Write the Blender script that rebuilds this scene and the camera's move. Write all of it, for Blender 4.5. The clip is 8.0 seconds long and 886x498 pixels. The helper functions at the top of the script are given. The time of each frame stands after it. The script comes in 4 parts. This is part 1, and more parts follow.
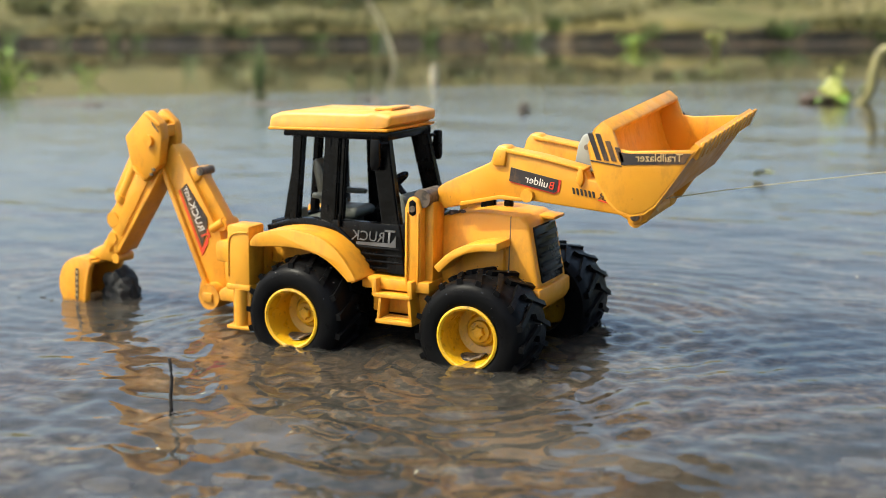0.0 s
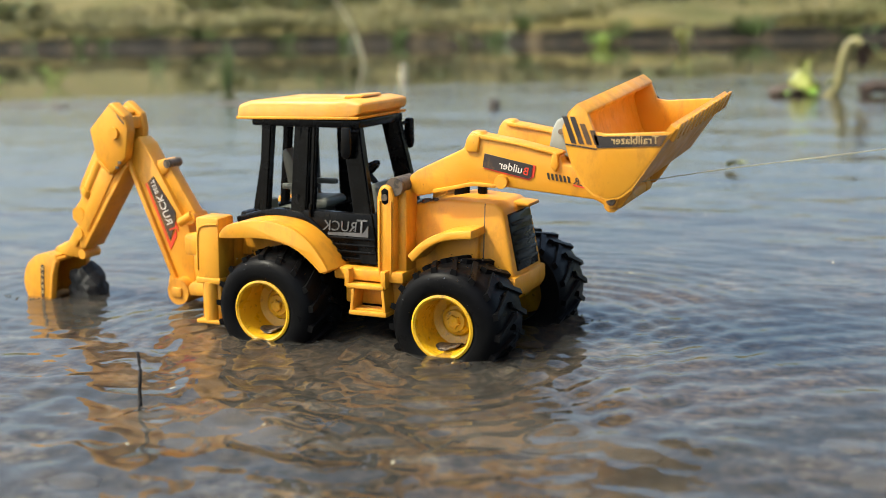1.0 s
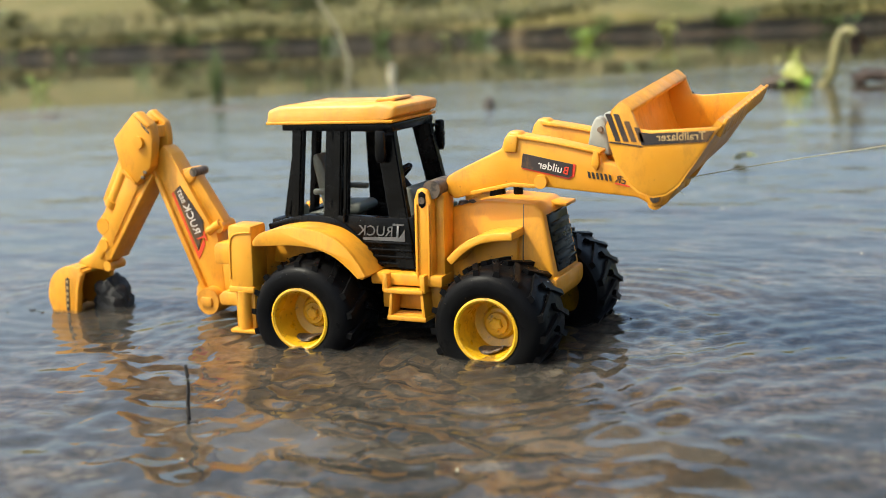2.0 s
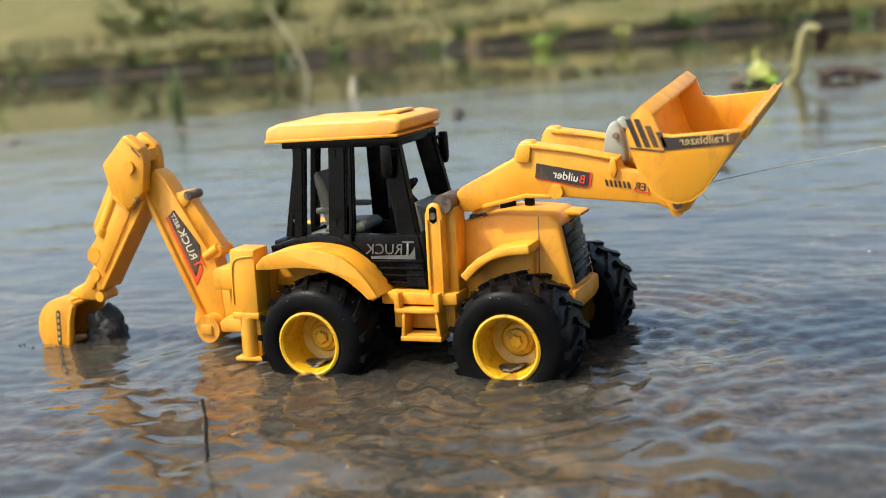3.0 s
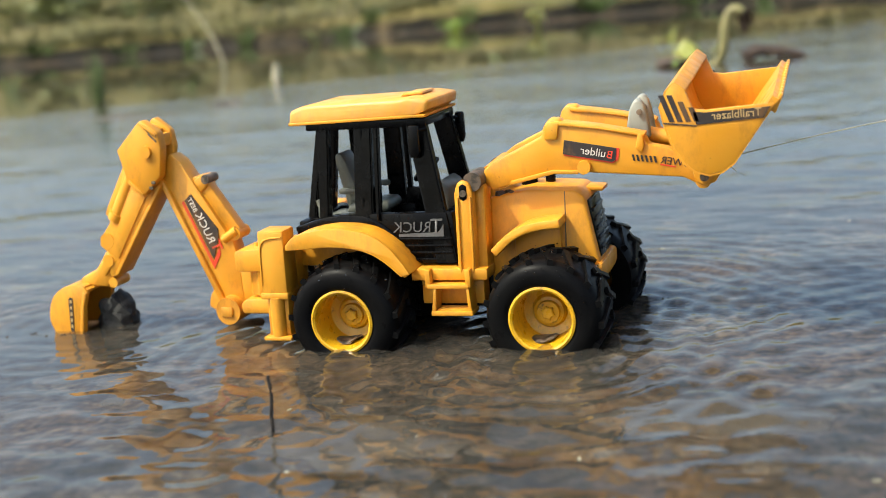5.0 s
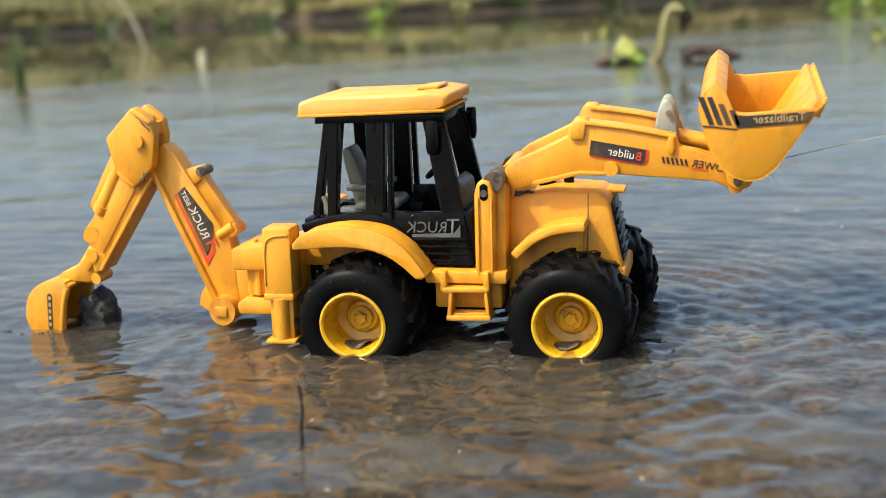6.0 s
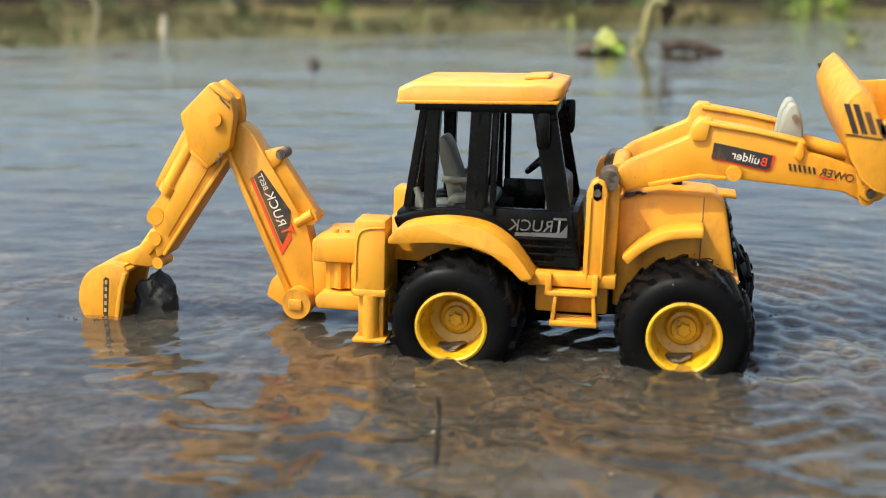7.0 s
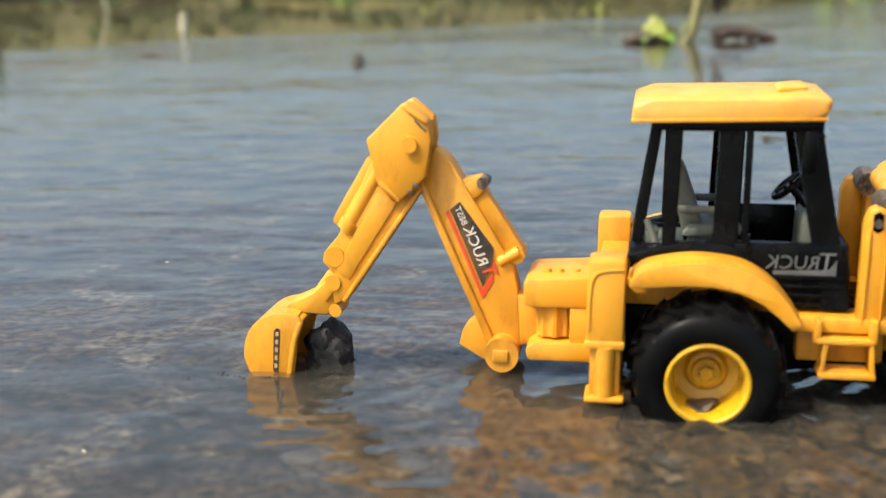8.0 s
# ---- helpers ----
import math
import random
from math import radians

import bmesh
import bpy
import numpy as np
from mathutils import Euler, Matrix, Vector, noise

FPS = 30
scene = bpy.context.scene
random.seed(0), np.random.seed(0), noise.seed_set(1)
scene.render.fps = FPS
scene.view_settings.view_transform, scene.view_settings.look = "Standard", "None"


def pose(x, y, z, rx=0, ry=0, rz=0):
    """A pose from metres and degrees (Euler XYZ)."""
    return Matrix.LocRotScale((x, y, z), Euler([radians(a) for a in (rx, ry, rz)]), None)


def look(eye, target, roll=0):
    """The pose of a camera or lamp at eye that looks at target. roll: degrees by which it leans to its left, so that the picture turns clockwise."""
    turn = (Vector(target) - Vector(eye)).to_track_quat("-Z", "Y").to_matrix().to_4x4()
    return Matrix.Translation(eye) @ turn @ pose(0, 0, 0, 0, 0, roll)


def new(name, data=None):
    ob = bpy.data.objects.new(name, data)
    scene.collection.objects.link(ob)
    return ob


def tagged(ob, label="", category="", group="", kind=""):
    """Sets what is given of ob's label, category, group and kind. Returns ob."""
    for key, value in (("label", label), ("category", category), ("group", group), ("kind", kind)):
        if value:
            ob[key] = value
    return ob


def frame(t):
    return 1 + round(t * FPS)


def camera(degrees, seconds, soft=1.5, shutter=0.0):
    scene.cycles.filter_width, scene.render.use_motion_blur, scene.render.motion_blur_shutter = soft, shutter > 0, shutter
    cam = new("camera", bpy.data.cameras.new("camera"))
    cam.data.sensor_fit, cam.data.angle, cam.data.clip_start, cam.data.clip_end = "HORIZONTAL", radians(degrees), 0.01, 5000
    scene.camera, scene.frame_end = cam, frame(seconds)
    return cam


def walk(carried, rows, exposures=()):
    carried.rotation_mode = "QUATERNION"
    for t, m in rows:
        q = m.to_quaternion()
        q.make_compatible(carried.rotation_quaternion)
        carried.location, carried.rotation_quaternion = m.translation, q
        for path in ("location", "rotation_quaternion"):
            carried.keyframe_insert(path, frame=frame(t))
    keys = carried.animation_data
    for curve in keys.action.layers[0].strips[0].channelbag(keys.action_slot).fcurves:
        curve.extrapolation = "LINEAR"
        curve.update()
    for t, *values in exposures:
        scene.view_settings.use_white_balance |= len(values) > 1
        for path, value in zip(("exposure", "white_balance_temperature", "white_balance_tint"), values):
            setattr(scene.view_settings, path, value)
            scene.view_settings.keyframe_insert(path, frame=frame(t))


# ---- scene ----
cam = camera(39.5, 8.0, soft=0.6)
# seconds, eye in metres, (yaw, pitch, roll) in degrees
PATH = [
    (0, (0.4091, -0.6756, 0.1966), (26.60, -10.73, -0.81)),
    (0.5, (0.4112, -0.6753, 0.1941), (26.17, -10.69, -0.94)),
    (1, (0.4031, -0.6664, 0.1871), (25.26, -10.70, -1.40)),
    (2.5, (0.3545, -0.6741, 0.1893), (23.74, -10.70, -3.79)),
    (3, (0.3333, -0.6609, 0.1891), (22.53, -10.38, -4.81)),
    (3.5, (0.3017, -0.6640, 0.1882), (21.55, -10.24, -4.80)),
    (4, (0.3061, -0.6742, 0.1922), (21.23, -10.51, -5.77)),
    (4.5, (0.3078, -0.6844, 0.1933), (20.49, -10.91, -5.77)),
    (5, (0.2734, -0.7021, 0.1936), (18.12, -11.43, -5.35)),
    (6.5, (0.1681, -0.6784, 0.1997), (11.99, -12.54, -1.89)),
    (7, (0.1064, -0.6664, 0.2013), (10.41, -13.19, -0.25)),
    (7.5, (0.0246, -0.6279, 0.2057), (8.63, -13.60, -0.85)),
    (8, (-0.0229, -0.5906, 0.2069), (10.12, -13.73, -1.57)),
]


def posed(eye, angles):
    yaw, pitch, roll = (radians(a) for a in angles)
    ahead = Vector((-math.sin(yaw) * math.cos(pitch), math.cos(yaw) * math.cos(pitch), math.sin(pitch)))
    return look(eye, Vector(eye) + ahead * 2, math.degrees(roll))


walk(cam, [(t, posed(eye, angles)) for t, eye, angles in PATH], [(0.0, 1.14, 6500, 1), (8.0, 1.06, 6500, 1)])
cam.data.dof.use_dof = True
cam.data.dof.focus_distance = 0.70
cam.data.dof.aperture_fstop = 7.5

# ---------------------------------------------------------------- light
SUN_FROM = Vector((-0.45, -0.37, 0.82)).normalized()
world = bpy.data.worlds.new("sky")
scene.world = world
world.use_nodes = True
wn = world.node_tree.nodes
sky = wn.new("ShaderNodeTexSky")
sky.sky_type = "NISHITA"
sky.sun_disc = False
sky.sun_elevation = math.asin(SUN_FROM.z)
sky.sun_rotation = math.atan2(SUN_FROM.x, SUN_FROM.y)
sky.dust_density = 5.0
sky.air_density = 0.8
sky.ozone_density = 0.4
world.node_tree.links.new(sky.outputs[0], wn["Background"].inputs[0])
wn["Background"].inputs[1].default_value = 0.15
sun_data = bpy.data.lights.new("sun", "SUN")
sun_data.energy, sun_data.angle, sun_data.color = 2.2, radians(0.6), (1.0, 0.93, 0.82)
sun = new("sun", sun_data)
sun.matrix_world = look(SUN_FROM * 20, (0, 0, 0))

# ---------------------------------------------------------------- materials


def material(name):
    m = bpy.data.materials.new(name)
    m.use_nodes = True
    n = m.node_tree.nodes
    return m, n, m.node_tree.links, n["Principled BSDF"]


def noise_node(n, l, scale, detail=4.0, rough=0.55, stretch=None):
    co = n.new("ShaderNodeTexCoord")
    mp = n.new("ShaderNodeMapping")
    mp.inputs["Scale"].default_value = stretch or (1, 1, 1)
    l.new(co.outputs["Object"], mp.inputs[0])
    t = n.new("ShaderNodeTexNoise")
    t.inputs["Scale"].default_value = scale
    t.inputs["Detail"].default_value = detail
    t.inputs["Roughness"].default_value = rough
    l.new(mp.outputs[0], t.inputs["Vector"])
    return t


def ramp(n, l, source, stops):
    r = n.new("ShaderNodeValToRGB")
    e = r.color_ramp.elements
    while len(e) < len(stops):
        e.new(0.5)
    for el, (p, c) in zip(e, stops):
        el.position, el.color = p, (*c, 1) if len(c) == 3 else c
    l.new(source, r.inputs[0])
    return r


def mix(n, l, fac, a, b):
    m = n.new("ShaderNodeMix")
    m.data_type = "RGBA"
    l.new(fac, m.inputs[0])
    for s, v in ((6, a), (7, b)):
        if isinstance(v, tuple):
            m.inputs[s].default_value = (*v, 1)
        else:
            l.new(v, m.inputs[s])
    return m


def bump(n, l, bsdf, height, strength, distance):
    b = n.new("ShaderNodeBump")
    b.inputs["Strength"].default_value = strength
    b.inputs["Distance"].default_value = distance
    l.new(height, b.inputs["Height"])
    l.new(b.outputs[0], bsdf.inputs["Normal"])
    return b


def plastic(name, colour, fade, dirt, rough, dirt_from=0.62, dirt_to=0.72, sss=0.0, spec=0.5):
    """Moulded toy plastic: faded in broad patches, with specks of mud and fine scuffs."""
    m, n, l, p = material(name)
    broad = noise_node(n, l, 28.0, 3.0)
    c1 = mix(n, l, ramp(n, l, broad.outputs[0], [(0.35, (0, 0, 0)), (0.7, (1, 1, 1))]).outputs[0], colour, fade)
    speck = noise_node(n, l, 240.0, 6.0, 0.72)
    where = ramp(n, l, speck.outputs[0], [(dirt_from, (0, 0, 0)), (dirt_to, (1, 1, 1))])
    c2 = mix(n, l, where.outputs[0], c1.outputs[2], dirt)
    smear = noise_node(n, l, 48.0, 7.0, 0.72, (1, 1, 0.45))
    film = ramp(n, l, smear.outputs[0], [(0.50, (0, 0, 0)), (0.74, (0.65, 0.65, 0.65))])
    c3 = mix(n, l, film.outputs[0], c2.outputs[2], dirt)
    l.new(c3.outputs[2], p.inputs["Base Color"])
    r = ramp(n, l, noise_node(n, l, 90.0, 4.0).outputs[0], [(0.3, (rough - 0.1,) * 3), (0.7, (rough + 0.15,) * 3)])
    l.new(r.outputs[0], p.inputs["Roughness"])
    p.inputs["Specular IOR Level"].default_value = spec
    if sss:
        p.inputs["Subsurface Weight"].default_value = sss
        p.inputs["Subsurface Radius"].default_value = (0.004, 0.002, 0.0006)
        p.inputs["Subsurface Scale"].default_value = 0.5
    bump(n, l, p, noise_node(n, l, 420.0, 3.0).outputs[0], 0.25, 0.0004)
    return m


YELLOW = plastic("yellow_plastic", (0.62, 0.262, 0.012), (0.66, 0.30, 0.022), (0.19, 0.075, 0.018), 0.42, 0.655, 0.78, 0.06)
# paler than YELLOW: high sun on the roof is put into the colour
SUNLIT_ROOF = plastic("sunlit_roof_plastic", (0.65, 0.285, 0.020), (0.72, 0.36, 0.09), (0.40, 0.20, 0.08), 0.45, 0.70, 0.80, 0.06)
RIM = plastic("rim_plastic", (0.56, 0.300, 0.008), (0.63, 0.355, 0.012), (0.07, 0.034, 0.009), 0.30, 0.56, 0.72)
BLACK = plastic("black_plastic", (0.0015, 0.0015, 0.0017), (0.003, 0.003, 0.0032), (0.010, 0.0095, 0.0085), 0.20, 0.70, 0.76, 0.0, 0.12)
GREY = plastic("grey_plastic", (0.21, 0.22, 0.19), (0.28, 0.29, 0.25), (0.12, 0.11, 0.09), 0.5)
GRIME = plastic("grimy_pin", (0.085, 0.060, 0.040), (0.20, 0.145, 0.095), (0.025, 0.018, 0.012), 0.55, 0.48, 0.58)
CAB_GREY = plastic("cab_grey_plastic", (0.085, 0.090, 0.075), (0.125, 0.13, 0.105), (0.04, 0.036, 0.03), 0.45)
RUBBER = plastic("tyre_rubber", (0.0025, 0.0025, 0.003), (0.005, 0.005, 0.005), (0.009, 0.0085, 0.008), 0.34, 0.68, 0.76, 0.0, 0.06)
INK = plastic("decal_black", (0.018, 0.014, 0.013), (0.03, 0.022, 0.02), (0.30, 0.14, 0.03), 0.45, 0.70, 0.76)
RED = plastic("decal_red", (0.62, 0.035, 0.012), (0.70, 0.06, 0.02), (0.3, 0.1, 0.03), 0.45)
SILVER = plastic("decal_silver", (0.11, 0.11, 0.11), (0.075, 0.075, 0.075), (0.03, 0.03, 0.03), 0.4, 0.6, 0.7)
WHITE = plastic("decal_white", (0.62, 0.58, 0.50), (0.7, 0.66, 0.6), (0.3, 0.2, 0.1), 0.5)
GOLD = plastic("decal_gold", (0.50, 0.36, 0.16), (0.42, 0.28, 0.12), (0.1, 0.06, 0.03), 0.5, 0.6, 0.7)


def water_material():
    m, n, l, p = material("stream_water")
    p.inputs["Base Color"].default_value = (0.40, 0.375, 0.33, 1)
    p.inputs["Roughness"].default_value = 0.006
    p.inputs["IOR"].default_value = 1.333
    p.inputs["Transmission Weight"].default_value = 0.95
    fine = noise_node(n, l, 75.0, 2.0, 0.5, (0.75, 1.0, 1.0))
    mid = noise_node(n, l, 22.0, 2.0, 0.5, (0.5, 1.0, 1.0))
    big = noise_node(n, l, 3.2, 3.0, 0.5, (0.4, 1.0, 1.0))
    first = n.new("ShaderNodeMath")
    first.operation = "MULTIPLY"
    l.new(fine.outputs[0], first.inputs[0])
    first.inputs[1].default_value = 0.20
    total = first.outputs[0]
    for source, weight in ((mid, 2.1), (big, 6.0)):
        add = n.new("ShaderNodeMath")
        add.operation = "MULTIPLY_ADD"
        l.new(source.outputs[0], add.inputs[0])
        add.inputs[1].default_value = weight
        l.new(total, add.inputs[2])
        total = add.outputs[0]
    b = bump(n, l, p, total, 1.0, 0.0011)
    # the deeper pool along the bank lies calm: the edge runs from (-1.9, 1.75) towards (0, 3.1)
    co = n.new("ShaderNodeTexCoord")
    dot = n.new("ShaderNodeVectorMath")
    dot.operation = "DOT_PRODUCT"
    l.new(co.outputs["Object"], dot.inputs[0])
    dot.inputs[1].default_value = (0.74, -1.0, 0.0)
    wander = noise_node(n, l, 1.6, 3.0)
    off = n.new("ShaderNodeMath")
    off.operation = "MULTIPLY_ADD"
    l.new(wander.outputs[0], off.inputs[0])
    off.inputs[1].default_value = 0.6
    l.new(dot.outputs["Value"], off.inputs[2])
    span = n.new("ShaderNodeMapRange")
    l.new(off.outputs[0], span.inputs["Value"])
    for key, value in (("From Min", -2.98), ("From Max", -2.72), ("To Min", 0.07), ("To Max", 1.0)):
        span.inputs[key].default_value = value
    l.new(span.outputs[0], b.inputs["Strength"])
    return m


def ground_material():
    """Silt under water, raw earth on the cut edge with its overhang shade painted in, short dry and green turf above
    it.
    """
    m, n, l, p = material("stream_bed_and_bank")
    silt = ramp(n, l, noise_node(n, l, 26.0, 8.0, 0.65).outputs[0],
                [(0.38, (0.008, 0.0078, 0.007)), (0.46, (0.032, 0.0315, 0.028)), (0.56, (0.070, 0.059, 0.046)), (0.66, (0.19, 0.165, 0.13))])
    grain = ramp(n, l, noise_node(n, l, 160.0, 4.0, 0.6).outputs[0], [(0.38, (0.30, 0.30, 0.30)), (0.68, (1.5, 1.45, 1.4))])
    sand = ramp(n, l, noise_node(n, l, 5.5, 4.0, 0.55).outputs[0], [(0.47, (0, 0, 0)), (0.58, (1, 1, 1))])
    silt = mix(n, l, sand.outputs[0], silt.outputs[0], ramp(n, l, noise_node(n, l, 40.0, 6.0, 0.65).outputs[0], [(0.36, (0.022, 0.016, 0.010)), (0.62, (0.105, 0.072, 0.045))]).outputs[0])
    bed = n.new("ShaderNodeMix")
    bed.data_type, bed.blend_type = "RGBA", "MULTIPLY"
    bed.inputs[0].default_value = 1.0
    l.new(silt.outputs[2], bed.inputs[6])
    l.new(grain.outputs[0], bed.inputs[7])
    # near-black stops put the deep shade of the overhung cut into the earth colour
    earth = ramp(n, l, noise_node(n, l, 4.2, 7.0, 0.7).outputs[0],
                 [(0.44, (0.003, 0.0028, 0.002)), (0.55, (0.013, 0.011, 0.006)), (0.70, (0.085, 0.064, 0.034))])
    turf = ramp(n, l, noise_node(n, l, 0.9, 8.0, 0.7).outputs[0],
                [(0.32, (0.060, 0.068, 0.018)), (0.48, (0.105, 0.094, 0.030)), (0.62, (0.150, 0.122, 0.050)), (0.8, (0.19, 0.155, 0.075))])
    geo = n.new("ShaderNodeNewGeometry")
    sep = n.new("ShaderNodeSeparateXYZ")
    l.new(geo.outputs["Position"], sep.inputs[0])
    edge = noise_node(n, l, 3.0, 4.0)
    lift = n.new("ShaderNodeMath")
    lift.operation = "MULTIPLY_ADD"
    l.new(edge.outputs[0], lift.inputs[0])
    lift.inputs[1].default_value = 0.10
    l.new(sep.outputs[2], lift.inputs[2])
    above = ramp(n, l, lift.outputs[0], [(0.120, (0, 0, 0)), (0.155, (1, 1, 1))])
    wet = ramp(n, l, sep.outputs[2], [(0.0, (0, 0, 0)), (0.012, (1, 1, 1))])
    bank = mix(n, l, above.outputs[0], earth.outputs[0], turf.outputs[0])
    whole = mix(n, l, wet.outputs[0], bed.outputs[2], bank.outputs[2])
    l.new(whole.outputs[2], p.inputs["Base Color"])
    p.inputs["Roughness"].default_value = 0.85
    p.inputs["Specular IOR Level"].default_value = 0.15
    bump(n, l, p, noise_node(n, l, 60.0, 6.0, 0.65).outputs[0], 0.7, 0.004)
    return m


def leaf_material(name, a, b, c):
    m, n, l, p = material(name)
    g = n.new("ShaderNodeNewGeometry")
    r = ramp(n, l, g.outputs["Random Per Island"], [(0.0, a), (0.5, b), (1.0, c)])
    v = ramp(n, l, noise_node(n, l, 40.0, 3.0).outputs[0], [(0.3, (0.7, 0.7, 0.7)), (0.7, (1.15, 1.15, 1.15))])
    x = n.new("ShaderNodeMix")
    x.data_type, x.blend_type = "RGBA", "MULTIPLY"
    x.inputs[0].default_value = 1.0
    l.new(r.outputs[0], x.inputs[6])
    l.new(v.outputs[0], x.inputs[7])
    l.new(x.outputs[2], p.inputs["Base Color"])
    p.inputs["Roughness"].default_value = 0.5
    p.inputs["Subsurface Weight"].default_value = 0.1
    p.inputs["Subsurface Radius"].default_value = (0.004, 0.006, 0.002)
    return m


def stone_material(name, a, b, rough):
    m, n, l, p = material(name)
    r = ramp(n, l, noise_node(n, l, 60.0, 8.0, 0.7).outputs[0], [(0.35, a), (0.7, b)])
    l.new(r.outputs[0], p.inputs["Base Color"])
    p.inputs["Roughness"].default_value = rough
    bump(n, l, p, noise_node(n, l, 150.0, 5.0, 0.7).outputs[0], 0.8, 0.003)
    return m


WATER = water_material()
GROUND = ground_material()
GRASS = leaf_material("dry_grass", (0.055, 0.066, 0.016), (0.105, 0.098, 0.030), (0.16, 0.135, 0.055))
BUSH = leaf_material("bush_leaf", (0.060, 0.085, 0.015), (0.095, 0.12, 0.022), (0.14, 0.145, 0.035))
GREEN = leaf_material("fresh_leaf", (0.10, 0.19, 0.02), (0.20, 0.30, 0.035), (0.33, 0.38, 0.05))
REED = leaf_material("reed_leaf", (0.04, 0.07, 0.018), (0.06, 0.10, 0.02), (0.08, 0.11, 0.03))
STALK = leaf_material("pale_stalk", (0.17, 0.19, 0.06), (0.20, 0.20, 0.07), (0.22, 0.19, 0.08))
LIME = leaf_material("lime_leaf", (0.24, 0.27, 0.05), (0.30, 0.31, 0.07), (0.36, 0.35, 0.11))
STRAW = leaf_material("straw", (0.36, 0.33, 0.20), (0.42, 0.38, 0.25), (0.5, 0.45, 0.32))
MUD = stone_material("wet_black_mud", (0.004, 0.0038, 0.0035), (0.014, 0.013, 0.011), 0.62)
WOOD = stone_material("wet_drift_wood", (0.030, 0.018, 0.012), (0.09, 0.055, 0.035), 0.5)
STONE = stone_material("dark_stone", (0.04, 0.035, 0.03), (0.11, 0.09, 0.07), 0.6)
TWIG = stone_material("black_twig", (0.010, 0.008, 0.007), (0.035, 0.026, 0.02), 0.6)

# ---------------------------------------------------------------- mesh helpers
# The toy is drawn in decimetres: x to its front, y to its left flank, z up from the water.
U = 0.1


def poly(bm, pts, y0, y1, bevel=0.012, seg=2):
    """A plate with the outline pts (x, z), from y0 to y1, with rounded edges."""
    vs = [bm.verts.new((x, y0, z)) for x, z in pts]
    face = bm.faces.new(vs)
    out = bmesh.ops.extrude_face_region(bm, geom=[face])
    top = [v for v in out["geom"] if isinstance(v, bmesh.types.BMVert)]
    bmesh.ops.translate(bm, verts=top, vec=(0, y1 - y0, 0))
    mine = set(vs) | set(top)
    if bevel:
        edges = [e for e in bm.edges if e.verts[0] in mine and e.verts[1] in mine]
        bmesh.ops.bevel(bm, geom=edges, offset=bevel, segments=seg, affect="EDGES", clamp_overlap=True, profile=0.5)
    return bm


def block(bm, x0, x1, y0, y1, z0, z1, bevel=0.012):
    return poly(bm, [(x0, z0), (x1, z0), (x1, z1), (x0, z1)], y0, y1, bevel)


def rod(bm, a, b, r, r2=None, seg=16):
    a, b = Vector(a), Vector(b)
    m = Matrix.Translation((a + b) / 2) @ (b - a).to_track_quat("Z", "Y").to_matrix().to_4x4()
    bmesh.ops.create_cone(bm, cap_ends=True, segments=seg, radius1=r, radius2=r if r2 is None else r2, depth=(b - a).length, matrix=m)
    return bm


def turned(bm, profile, cx, cz, seg=48):
    """A body of revolution about the axle through (cx, cz): profile rows are (radius, y)."""
    rings = []
    for r, y in profile:
        rings.append([bm.verts.new((cx + r * math.cos(a), y, cz + r * math.sin(a))) for a in (2 * math.pi * k / seg for k in range(seg))])
    for p, q in zip(rings, rings[1:]):
        for k in range(seg):
            bm.faces.new((p[k], p[(k + 1) % seg], q[(k + 1) % seg], q[k]))
    return bm


def strip(bm, path, y0, y1, thick):
    """A bent plate that follows path (x, z), of the given thickness."""
    n = len(path)
    outer, inner = [], []
    for k, (x, z) in enumerate(path):
        a, b = path[max(k - 1, 0)], path[min(k + 1, n - 1)]
        d = Vector((b[0] - a[0], b[1] - a[1])).normalized()
        outer.append((x, z))
        inner.append((x + d.y * thick, z - d.x * thick))
    return poly(bm, outer + inner[::-1], y0, y1, min(0.012, thick * 0.3))


def smooth_path(pts, steps=5):
    """Points of a smooth curve through pts."""
    out = []
    for k in range(len(pts) - 1):
        p0, p1, p2, p3 = (Vector(pts[min(max(k + j, 0), len(pts) - 1)]) for j in (-1, 0, 1, 2))
        for s in range(steps):
            t = s / steps
            out.append(tuple(0.5 * ((2 * p1) + (p2 - p0) * t + (2 * p0 - 5 * p1 + 4 * p2 - p3) * t * t + (3 * p1 - p0 - 3 * p2 + p3) * t ** 3)))
    out.append(tuple(pts[-1]))
    return out


def finish(bm, scale=1.0, angle=40):
    bmesh.ops.recalc_face_normals(bm, faces=bm.faces)
    if scale != 1.0:
        bmesh.ops.scale(bm, vec=(scale,) * 3, verts=bm.verts)
    for f in bm.faces:
        f.smooth = True
    for e in bm.edges:
        if len(e.link_faces) == 2 and e.calc_face_angle(0) > radians(angle):
            e.smooth = False
    return bm


WHEEL_PARTS = ("wheel", "tyre", "tread_lug", "rim", "hub_nut", "rim_mud")
NOSE_DOWN, FORWARD, LOADER_TURN = radians(0.9), 0.0157, radians(-1.3)


